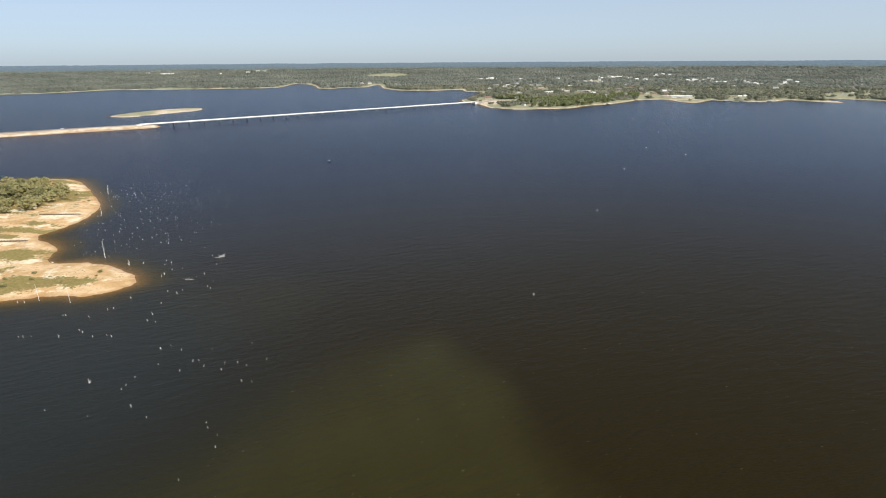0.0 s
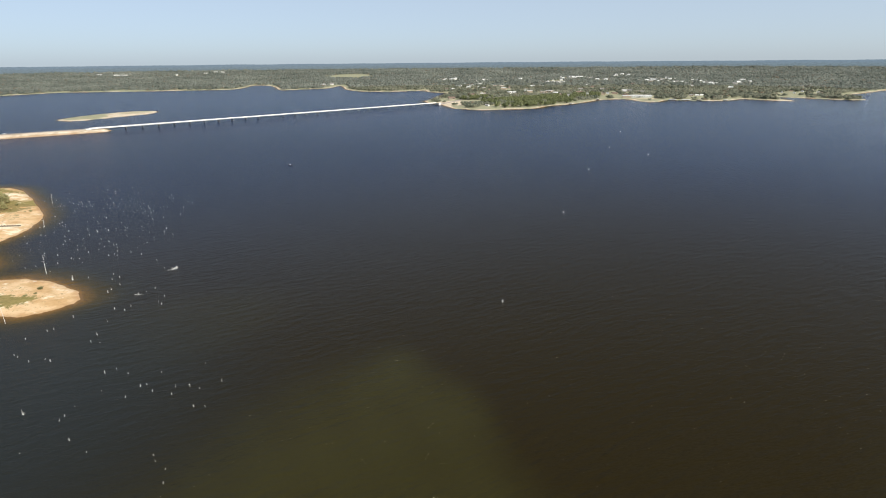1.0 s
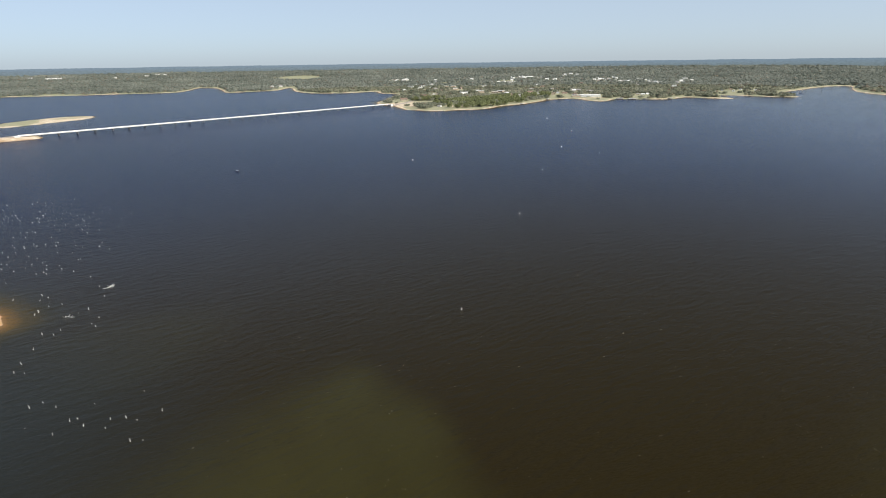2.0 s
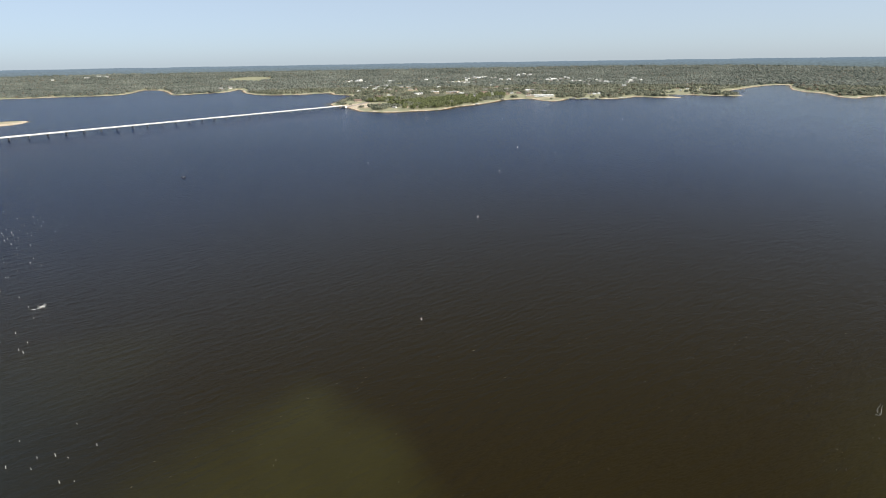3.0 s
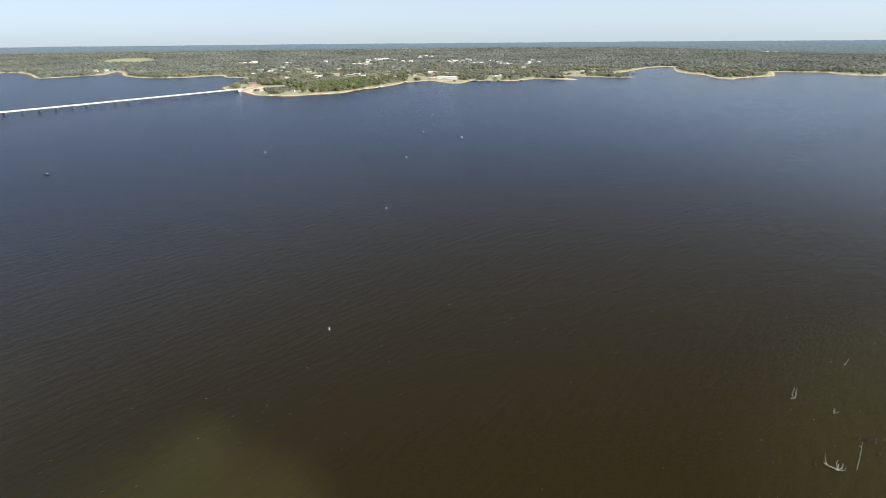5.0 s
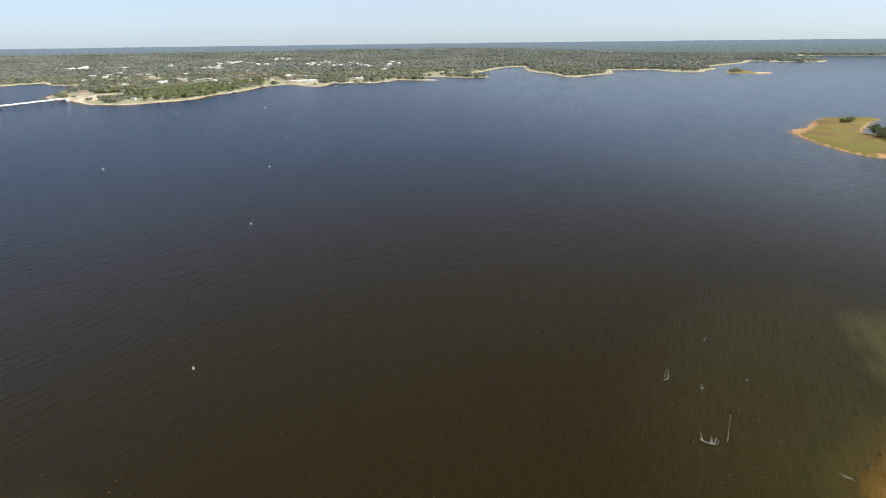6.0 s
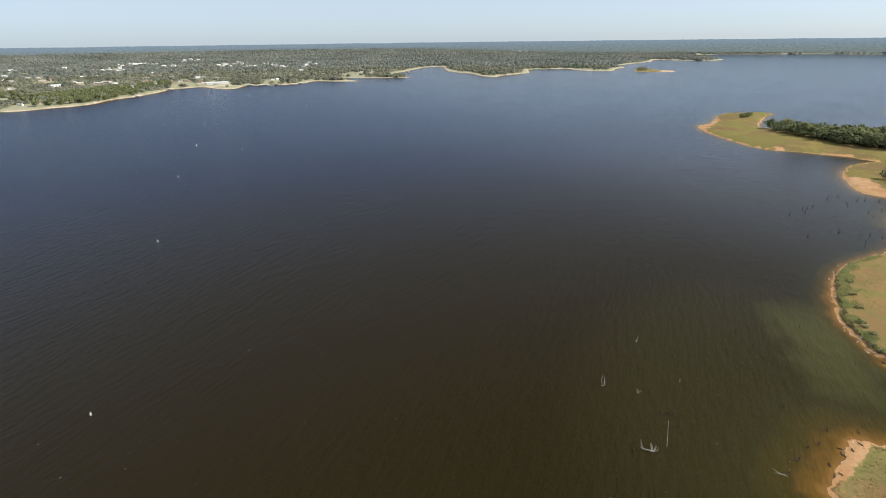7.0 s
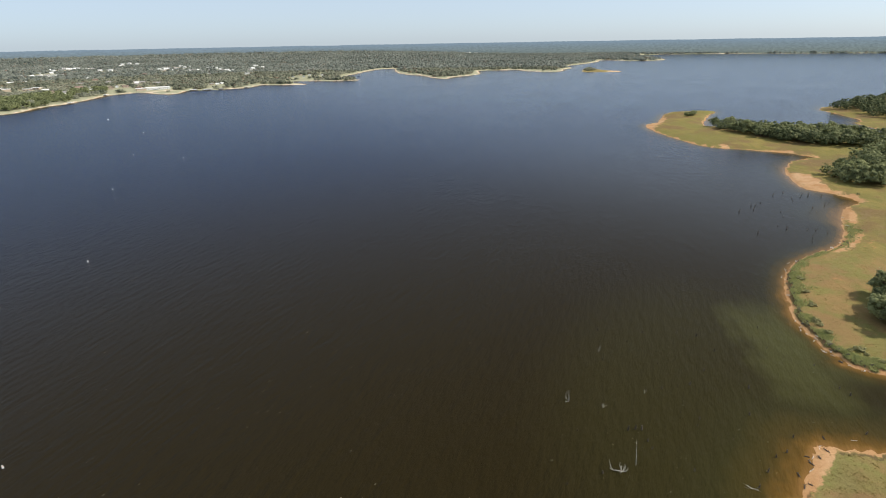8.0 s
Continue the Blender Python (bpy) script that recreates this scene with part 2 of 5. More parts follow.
M_PIER = plain("pier_concrete", (0.20, 0.19, 0.18), (0.33, 0.31, 0.29), 0.4, 0.85)
M_ROAD = plain("worn_asphalt", (0.30, 0.25, 0.22), (0.40, 0.34, 0.30), 0.08, 0.9)
M_WHITE = plain("white_paint", (0.74, 0.74, 0.72), (0.84, 0.84, 0.82), 0.5, 0.6)
M_ROOFW = plain("pale_metal_roof", (0.62, 0.62, 0.61), (0.80, 0.79, 0.77), 0.3, 0.8)
M_ROOFD = plain("grey_shingles", (0.24, 0.23, 0.22), (0.40, 0.38, 0.36), 0.6, 0.9)
M_ROOFR = plain("brown_shingles", (0.18, 0.125, 0.10), (0.27, 0.205, 0.165), 0.6, 0.9)
M_BRICK = plain("tan_siding", (0.42, 0.34, 0.26), (0.55, 0.46, 0.36), 0.5, 0.85)
M_GLASS = plain("window_glass", (0.03, 0.035, 0.04), (0.06, 0.065, 0.07), 0.5, 0.08, bump=0.0)
M_DARK = plain("dark_rubber", (0.02, 0.02, 0.02), (0.05, 0.05, 0.05), 3.0, 0.8)
M_METAL = plain("dull_metal", (0.35, 0.36, 0.38), (0.55, 0.56, 0.58), 2.0, 0.45, 0.8)
M_RED = plain("orange_band", (0.62, 0.16, 0.05), (0.75, 0.24, 0.08), 3.0, 0.6)
M_FLECK = plain("dry_reed", (0.26, 0.24, 0.17), (0.40, 0.37, 0.28), 2.0, 0.9)


# ---- the lie of the land ----
LEFT_SHORE = [(-467, 580), (-463, 592), (-449, 597), (-426, 599), (-405, 596), (-385, 583), (-359, 554), (-333, 521), (-311, 491), (-301, 477), (-294, 459),
              (-290, 444), (-288, 429), (-290, 418), (-290, 407), (-292, 398), (-296, 391), (-294, 383), (-283, 375), (-273, 369), (-264, 362), (-260, 355),
              (-258, 348), (-254, 338), (-249, 331), (-243, 329), (-233, 330), (-227, 331), (-215, 327), (-204, 322), (-193, 315), (-184, 307), (-178, 301),
              (-175, 294), (-178, 289), (-181, 285), (-185, 281), (-190, 278), (-195, 276), (-203, 277), (-212, 277), (-220, 275), (-227, 272), (-235, 271),
              (-400, 226), (-760, 220), (-860, 440), (-660, 580)]
RIGHT_SHORE = [(281, 74), (280, 80), (281, 83), (282, 87), (285, 90), (287, 94), (290, 97), (294, 99), (299, 103), (304, 106), (309, 109), (315, 112),
               (324, 114), (334, 118), (345, 120), (356, 123), (368, 125), (378, 125), (390, 124), (403, 121), (416, 116), (430, 111), (447, 110), (466, 111),
               (487, 115), (509, 119), (527, 119), (541, 115), (555, 112), (561, 115), (566, 120), (572, 126), (574, 134), (575, 142), (577, 150), (584, 156),
               (594, 162), (610, 169), (630, 177), (650, 182), (668, 185), (688, 185), (706, 180), (722, 173), (734, 167), (735, 175), (735, 186), (741, 195),
               (739, 208), (737, 222), (736, 236), (734, 250), (728, 264), (730, 280), (736, 291), (746, 304), (756, 318), (771, 334), (787, 351), (804, 369),
               (824, 385), (847, 401), (866, 405), (883, 400), (917, 407), (964, 421), (995, 428), (1034, 426), (1052, 413), (1072, 396), (1078, 373),
               (1019, 366), (954, 351), (899, 335), (903, 311), (910, 262), (907, 214), (908, 164), (914, 126), (960, -40), (760, -360), (400, -360),
               (300, -120)]
NEAR_SHORE = [(232, 66), (230, 70), (227, 74), (224, 78), (222, 81), (221, 84), (219, 86), (216, 87), (213, 87), (209, 86), (204, 86), (200, 86), (196, 86),
              (192, 86), (187, 84), (182, 60), (184, 0), (220, -180), (320, -180), (304, -80), (256, 28)]
POINT_SHORE = [(1509, 174), (1361, 203), (1267, 226), (1248, 239), (1195, 241), (1162, 219), (1130, 200), (1096, 177), (1073, 166), (1045, 175), (1021, 159),
               (988, 132), (1010, 60), (1120, -80), (1520, -320), (1640, -80)]
ISLET_SHORE = [(2068, 1149), (2091, 1095), (2134, 1036), (2176, 1034), (2205, 1110), (2277, 1200), (2260, 1243)]
BAR_SHORE = [(-777, 1335), (-774, 1423), (-742, 1503), (-705, 1553), (-646, 1548), (-627, 1475), (-657, 1413), (-691, 1342), (-724, 1304)]
FAR_WEST = [(-5600, 1400), (-3000, 1950), (-1762, 2313), (-1657, 2358), (-1600, 2411), (-1532, 2534), (-1483, 2622), (-1233, 2635), (-946, 2695), (-798, 2726),
            (-778, 2901), (-806, 3182), (-692, 3087), (-558, 2633), (-505, 2625), (-421, 2692), (-352, 2767), (-325, 3020), (-275, 2700), (-246, 2570),
            (-180, 2430), (-72, 2375), (23, 2415), (90, 2437), (92, 2310), (160, 2228), (122, 2046), (96, 1911), (62, 1800), (72, 1690)]
FAR_TOWN = [(101, 1647), (114, 1563), (124, 1505), (156, 1475), (194, 1442), (251, 1452), (287, 1454), (328, 1472), (390, 1542), (448, 1579), (494, 1626),
            (541, 1677), (583, 1737), (647, 1762), (696, 1767), (691, 1685), (710, 1624), (751, 1656), (787, 1694), (863, 1658), (950, 1644), (1027, 1713),
            (1064, 1644), (1119, 1590), (1136, 1689), (1168, 1768), (1234, 1699), (1271, 1626), (1347, 1598), (1399, 1768), (1673, 1973), (1872, 2102),
            (1985, 2099), (1800, 1898), (1659, 1705), (1636, 1578), (1546, 1461), (1524, 1369), (1607, 1406), (1748, 1418)]
FAR_EAST = [(1845, 1472), (1979, 1581), (2046, 1536), (2120, 1472), (2053, 1400), (2025, 1302), (2069, 1252), (2231, 1319), (2329, 1333), (2458, 1448),
            (2701, 1491), (2983, 1547), (3218, 1640), (3171, 1464), (3199, 1348), (3378, 1329), (3737, 1566), (4067, 1822), (4230, 1805), (4400, 1625),
            (4580, 1291), (4670, 954), (4740, 434), (4760, -300), (4700, -1000), (5600, -1300), (5700, 5700), (-5700, 5700)]
BACK_SHORE = [(-5700, -2600), (-1800, -1800), (1600, -2000), (5700, -3000), (5700, -5700), (-5700, -5700)]
CAUSEWAY = [(-572, 1102), (-618, 1071), (-677, 1036), (-762, 979), (-1800, 120), (-4800, -2400)]
CENTRE = np.array((10.0, 40.0))


def rounded(pts, n=4):
    """A closed line that runs smoothly through the given corners."""
    p = np.array(pts, float)
    a, b, c, d = np.roll(p, 1, 0), p, np.roll(p, -1, 0), np.roll(p, -2, 0)
    t = (np.arange(n) / n)[None, :, None]
    a, b, c, d = (q[:, None, :] for q in (a, b, c, d))
    q = 0.5 * (2 * b + (c - a) * t + (2 * a - 5 * b + 4 * c - d) * t**2 + (3 * b - a - 3 * c + d) * t**3)
    return q.reshape(-1, 2)


def inside_by(xy, poly, reach):
    """How far inside a closed line each place lies; outside it is negative, down to -reach."""
    out = np.full(len(xy), -float(reach))
    near = np.all((xy > poly.min(0) - reach) & (xy < poly.max(0) + reach), 1)
    p = xy[near]
    best, odd = np.full(len(p), 1e18), np.zeros(len(p), bool)
    for a, b in zip(poly, np.roll(poly, -1, 0)):
        e, w = b - a, p - a
        s = np.clip((w @ e) / (e @ e + 1e-9), 0, 1)
        best = np.minimum(best, ((w - s[:, None] * e) ** 2).sum(1))
        if a[1] != b[1]:
            odd ^= ((a[1] > p[:, 1]) != (b[1] > p[:, 1])) & (p[:, 0] < (b[0] - a[0]) * (p[:, 1] - a[1]) / (b[1] - a[1]) + a[0])
    out[near] = np.maximum(np.where(odd, 1, -1) * np.sqrt(best), -reach)
    return out


def along_line(xy, pts):
    """The distance of each place from an open line."""
    best = np.full(len(xy), 1e18)
    p = np.array(pts, float)
    for a, b in zip(p[:-1], p[1:]):
        e, w = b - a, xy - a
        s = np.clip((w @ e) / (e @ e), 0, 1)
        best = np.minimum(best, ((w - s[:, None] * e) ** 2).sum(1))
    return np.sqrt(best)


def waves(xy, size, seed):
    """Cheap smooth unevenness, about -1 to 1."""
    r = np.random.RandomState(seed)
    out = np.zeros(len(xy))
    for n in range(7):
        k = r.normal(size=2) / size * 2.2 * (1 + 0.5 * n)
        out += np.sin(xy @ k + r.uniform(0, 6.28)) / (1 + 0.5 * n)
    return out / 2.6


def step(v, lo, hi):
    t = np.clip((v - lo) / (hi - lo), 0, 1)
    return t * t * (3 - 2 * t)


def blob(xy, x, y, rx, ry, turn=0.0):
    """1 in the middle of an oval, 0 outside it."""
    c, s = math.cos(radians(turn)), math.sin(radians(turn))
    d = xy - (x, y)
    u, w = d[:, 0] * c + d[:, 1] * s, d[:, 1] * c - d[:, 0] * s
    return 1 - step(np.sqrt((u / rx) ** 2 + (w / ry) ** 2), 0.5, 1.25)


FAR = rounded(FAR_WEST + FAR_TOWN + FAR_EAST, 3)
LANDS = [(rounded(LEFT_SHORE), 120), (rounded(RIGHT_SHORE), 120), (rounded(NEAR_SHORE), 120), (rounded(POINT_SHORE), 120), (rounded(ISLET_SHORE), 120),
         (rounded(BAR_SHORE), 120), (FAR, 300), (np.array(BACK_SHORE, float), 120)]
# strips and clumps of grass on the sandy spit: place, half sizes, turn
SPIT_GRASS = [(-430, 585, 68, 14, -12), (-350, 506, 44, 26, 60), (-316, 416, 26, 5, -8), (-310, 398, 44, 7, 2), (-330, 384, 30, 7, -6), (-276, 343, 40, 12, 4), (-266, 288, 66, 15, 4),
              (-222, 292, 34, 7, 8), (-300, 300, 52, 16, 6), (-410, 480, 80, 60, 0), (-520, 360, 120, 90, 0), (-250, 338, 20, 5, 0)]
# stretches of bare sand on the grassy banks
BARE_BANK = [(600, 155, 48, 12, 28), (566, 122, 22, 8, 50), (452, 104, 18, 4, -8), (212, 84, 18, 4.0, -2), (226, 77, 10, 3.2, -60), (738, 262, 4, 7, 0), (880, 402, 80, 16, 12),
             (430, 106, 20, 5, -10), (2158, 1064, 44, 34, 0), (505, 112, 22, 5, 10)]
SHOAL = rounded([(0, 226), (14, 206), (25, 184), (32, 158), (41, 128), (60, 70), (20, -80), (-160, -80), (-124, 80), (-82, 138), (-62, 172), (-36, 202), (-16, 220)])
# places kept free of trees: x, y, half sizes, turn
CLEAR = [(-375, 4060, 180, 270, 0), (500, 2320, 140, 90, 10), (190, 1660, 120, 120, 30), (255, 3420, 110, 190, 0), (460, 2068, 160, 40, 5), (410, 2524, 130, 60, 0)]
# worn and mown ground without woods in the town and on the shore
PALE_GROUND = [(410, 2524, 100, 28), (140, 1664, 92, 92), (208, 1590, 80, 44), (480, 2310, 80, 20), (820, 2490, 100, 18), (460, 2068, 120, 18),
               (1040, 3510, 140, 52), (730, 1740, 60, 30)]


def lie(xy):
    """Height, shore distance, cover of grass, paleness of the sand, woodland, silt: for each place."""
    s = np.full(len(xy), -300.0)
    which = np.zeros(len(xy), int)
    for n, (poly, reach) in enumerate(LANDS):
        d = inside_by(xy, poly, reach)
        if n in (6, 7):
            d = d + 5.0 * waves(xy, 90, 3) + 3.0 * waves(xy, 28, 4)
        else:
            d = d + 1.3 * waves(xy, 18, 5) + 1.0 * waves(xy, 6.4, 6) + 0.5 * waves(xy, 2.6, 7)
        which = np.where(d > s, n, which)
        s = np.maximum(s, d)
    ragged = 1.4 * waves(xy, 7, 17) + 0.8 * waves(xy, 3.4, 18)
    s = np.where(which == 2, s + ragged, s)
    near = which < 6
    rise = np.where(near, 0.10 * np.minimum(s, 16) + 0.02 * np.clip(s - 16, 0, 120), 0.10 * np.minimum(s, 24) + 0.02 * np.clip(s - 24, 0, 200))
    r = np.hypot(*(xy - CENTRE).T)
    bearing = np.degrees(np.arctan2(xy[:, 0] - CENTRE[0], xy[:, 1] - CENTRE[1]))
    slope = 46 * np.clip((r - 3400) / 1390, 0, 1) ** 1.6
    hills = step(s, 40, 520) * (slope + 3.5 * waves(xy, 420, 8) * np.clip(r / 3000, 0.4, 1.2))
    hills = hills * (1 - step(bearing, 38, 60))
    h = np.where(s > 0, rise + np.where(near, 0.3 * waves(xy, 12, 9) * step(s, 2, 10), hills), 0.0)
    bed = np.where(which == 0, 0.125, np.where(which == 2, 0.12, np.where(near, 0.16 + 0.10 * (xy[:, 0] < 480), 0.10)))
    h = h + np.where((which == 1) & (s > 0), 0.9 * step(s + 1.2 * waves(xy, 10, 10), 1.8, 3.0), 0.0)
    bed = bed * (1 - 0.30 * blob(xy, 520, 138, 62, 36, 10))
    h = np.where(s <= 0, -np.minimum(-s * bed, 9.0), h)
    c = along_line(xy, CAUSEWAY)
    bank = 5.0 - np.clip(c - 12.0, 0, 80) * 0.40
    s = np.where(bank > np.maximum(h, -0.4), np.maximum(s, bank * 9), s)
    on_bank = bank > h
    h = np.maximum(h, bank)
    veg = np.where(near, step(s, 0.7, 2.3), step(s + 7.0 * waves(xy, 60, 14), 2.0, 12))
    for x, y, a, b, turn in BARE_BANK:
        veg = veg * (1 - 0.9 * blob(xy, x, y, a, b, turn))
    for x, y, a, b in PALE_GROUND:
        veg = veg * (1 - 0.8 * blob(xy, x, y, a, b))
    pale = np.where(which == 0, 1.0, np.where((which == 5) | (which == 4), 0.9, np.where(near, 0.12 * step(xy[:, 0], 520, 640), 0.8)))
    spit = np.zeros(len(xy))
    for x, y, a, b, turn in SPIT_GRASS:
        spit = np.maximum(spit, blob(xy, x, y, a, b, turn))
    veg = np.where(which == 0, 0.17 * step(s, 6, 18) + 0.62 * spit, veg)
    veg = np.where((which == 5), step(s, 4, 16) * np.maximum(blob(xy, -740, 1380, 52, 120, 20), 0.55 * blob(xy, -670, 1500, 32, 80, -20)), veg)
    veg = np.where(on_bank, 0.0, veg)
    pale = np.where(on_bank, 0.6, pale)
    wood = np.where(near, 0.0, step(s, 90, 240))
    wood = wood * (1 - 0.6 * blob(xy, 840, 2700, 960, 1040))
    for x, y, a, b, turn in CLEAR:
        wood = wood * (1 - blob(xy, x, y, a, b, turn))
    edge = inside_by(xy, SHOAL, 80) + 4.0 * waves(xy, 24, 11)
    soft = step(-xy[:, 0], -12, 44)
    silt = step(edge, -8 - 22 * soft, 14 + 20 * soft) * (0.34 + 0.10 * waves(xy, 50, 12))
    silt = np.maximum(silt, 0.12 * blob(xy, -120, 250, 70, 40, 40))
    drift = xy + np.c_[9 * waves(xy, 26, 15) + 3 * waves(xy, 9, 19), 7 * waves(xy, 22, 16) + 3 * waves(xy, 8, 20)]
    silt = np.maximum(silt, blob(drift, 280, 108, 46, 22, 25) * (0.85 + 0.15 * waves(xy, 12, 13)))
    silt = np.maximum(silt, 0.19 * blob(xy, 226, 118, 108, 62, 22))
    return h, s, veg, pale, wood, np.clip(silt, 0, 1), which


def sheet(name, verts, faces, material, fields, smooth=True):
    me = bpy.data.meshes.new(name)
    me.vertices.add(len(verts))
    me.vertices.foreach_set("co", np.asarray(verts, np.float32).ravel())
    faces = np.asarray(faces, np.int32)
    k = faces.shape[1]
    me.loops.add(faces.size)
    me.loops.foreach_set("vertex_index", faces.ravel())
    me.polygons.add(len(faces))
    me.polygons.foreach_set("loop_start", np.arange(0, faces.size, k, dtype=np.int32))
    me.polygons.foreach_set("use_smooth", np.full(len(faces), smooth))
    me.update(calc_edges=True)
    for key, v in fields.items():
        me.attributes.new(key, "FLOAT", "POINT").data.foreach_set("value", np.asarray(v, np.float32))
    me.materials.append(material)
    return new(name, me)


rings = np.concatenate([[0.002, 24], 48 * 1.0125 ** np.arange(190)])
rings = np.concatenate([rings, rings[-1] * 1.019 ** np.arange(1, 400)])
rings = np.append(rings[rings < 4880], 4900)
turns = np.radians(np.concatenate([np.arange(-47, 97, 0.22), np.arange(97, 313, 3.0)]))
R_, A_ = np.meshgrid(rings, turns, indexing="ij")
XY = np.stack([R_ * np.sin(A_), R_ * np.cos(A_)], -1).reshape(-1, 2) + CENTRE
H_, S_, VEG_, PALE_, WOOD_, SILT_, WHICH_ = lie(XY)
nr, na = len(rings), len(turns)
i, j = np.meshgrid(np.arange(nr - 1), np.arange(na), indexing="ij")
j2 = (j + 1) % na
quads = np.stack([i * na + j, i * na + j2, (i + 1) * na + j2, (i + 1) * na + j], -1).reshape(-1, 4)[:, ::-1]
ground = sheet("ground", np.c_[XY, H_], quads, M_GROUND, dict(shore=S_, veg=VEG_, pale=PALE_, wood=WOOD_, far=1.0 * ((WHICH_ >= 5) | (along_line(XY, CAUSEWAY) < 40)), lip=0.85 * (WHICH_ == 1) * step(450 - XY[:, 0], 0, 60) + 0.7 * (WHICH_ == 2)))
tagged(ground, "sandy lake shore with dry grass and wooded land behind", "ground", kind="structure")
wet = (H_[quads] < 0.9).any(1)
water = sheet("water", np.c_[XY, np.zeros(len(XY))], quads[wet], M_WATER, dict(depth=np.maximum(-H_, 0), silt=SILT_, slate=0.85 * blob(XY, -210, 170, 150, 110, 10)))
tagged(water, "dark rippled lake water, brown and silty close to shore", "lake", kind="structure")


def height(x, y):
    return float(lie(np.array([[x, y]], float))[0][0])


# ---- small builders ----
def part(name, bm, material, parent, label=""):
    """Links a bmesh as one mesh object under a thing or a part."""
    me = bpy.data.meshes.new(name)
    bm.to_mesh(me)
    bm.free()
    me.materials.append(material)
    ob = new(name, me)
    ob.parent = parent
    if label:
        tagged(ob, label)
    return ob


def box(sx, sy, sz, x=0.0, y=0.0, z=0.0, bevel=0.0, turn=0.0, bm=None):
    """A box that stands on z, with softened edges."""
    made = bmesh.new()
    bmesh.ops.create_cube(made, size=1)
    bmesh.ops.scale(made, vec=(sx, sy, sz), verts=made.verts)
    if bevel:
        bmesh.ops.bevel(made, geom=made.edges[:], offset=bevel, segments=1, affect="EDGES")
    bmesh.ops.transform(made, matrix=pose(x, y, z + sz / 2, 0, 0, turn), verts=made.verts)
    if bm is None:
        return made
    me = bpy.data.meshes.new("piece")
    made.to_mesh(me)
    made.free()
    bm.from_mesh(me)
    bpy.data.meshes.remove(me)
    return bm


def tube(pts, radii, sides=6, bm=None):
    """A tapered round limb along a line of places."""
    bm = bm or bmesh.new()
    pts = [Vector(p) for p in pts]
    last = None
    for n, (p, r) in enumerate(zip(pts, radii)):
        ahead = (pts[min(n + 1, len(pts) - 1)] - pts[max(n - 1, 0)]).normalized()
        side = ahead.orthogonal().normalized()
        other = ahead.cross(side)
        ring = [bm.verts.new(p + r * (math.cos(6.2832 * k / sides) * side + math.sin(6.2832 * k / sides) * other)) for k in range(sides)]
        if last:
            for k in range(sides):
                bm.faces.new((last[k], last[(k + 1) % sides], ring[(k + 1) % sides], ring[k]))
        else:
            bm.faces.new(ring[::-1])
        last = ring
    bm.faces.new(last)
    return bm


def empty(name, label, category, group="", at=None, kind=""):
    ob = new(name)
    ob.empty_display_size = 0.3
    if at is not None:
        ob.matrix_basis = at
    return tagged(ob, label, category, group, kind)


def ball(level):
    bm = bmesh.new()
    bmesh.ops.create_icosphere(bm, subdivisions=level, radius=1)
    v = np.array([p.co[:] for p in bm.verts])
    f = np.array([[p.index for p in face.verts] for face in bm.faces])
    bm.free()
    return v, f


BALL1 = ball(1)


ring5 = np.arange(5) * 1.2566
TUFT = (np.concatenate([np.c_[np.cos(ring5), np.sin(ring5), ring5 * 0 - 0.55], np.c_[0.85 * np.cos(ring5 + 0.63), 0.85 * np.sin(ring5 + 0.63), ring5 * 0 + 0.25], [(0, 0, 0.9)]]),
        np.array([q for k in range(5) for q in ((k, (k + 1) % 5, 5 + k), ((k + 1) % 5, 5 + (k + 1) % 5, 5 + k), (5 + k, 5 + (k + 1) % 5, 10))]))


def clumps(rng, centres, sizes, shape, jag=0.3, flat=0.8):
    """Ragged tufts of leaves: the points and triangles of one mesh."""
    v, f = shape
    n = len(centres)
    d = 1 + rng.uniform(-jag, jag, (n, len(v), 1))
    a = rng.uniform(0, 6.28, n)
    c, s = np.cos(a)[:, None], np.sin(a)[:, None]
    x, y = v[None, :, 0] * c - v[None, :, 1] * s, v[None, :, 0] * s + v[None, :, 1] * c
    p = np.stack([x, y, np.broadcast_to(v[None, :, 2] * flat, x.shape)], -1) * d * np.asarray(sizes).reshape(n, 1, -1) + np.asarray(centres)[:, None, :]
    tri = f[None] + (np.arange(n) * len(v))[:, None, None]
    return p.reshape(-1, 3), tri.reshape(-1, 3)


def joined(pieces):
    verts, tris, base = [], [], 0
    for v, t in pieces:
        verts.append(v)
        tris.append(t + base)
        base += len(v)
    return np.concatenate(verts), np.concatenate(tris)


def leaves(rng, centres, size):
    """Loose single leaves and sprays, each a small bent triangle pair."""
    n = len(centres)
    a, b = rng.normal(size=(n, 3)), rng.normal(size=(n, 3))
    a /= np.linalg.norm(a, axis=1, keepdims=True)
    b /= np.linalg.norm(b, axis=1, keepdims=True)
    c = np.asarray(centres)
    v = np.stack([c, c + a * size, c + b * size, c + (a + b) * size * 0.8], 1).reshape(-1, 3)
    base = (np.arange(n) * 4)[:, None]
    return v, np.concatenate([base + (0, 1, 3), base + (0, 3, 2)])


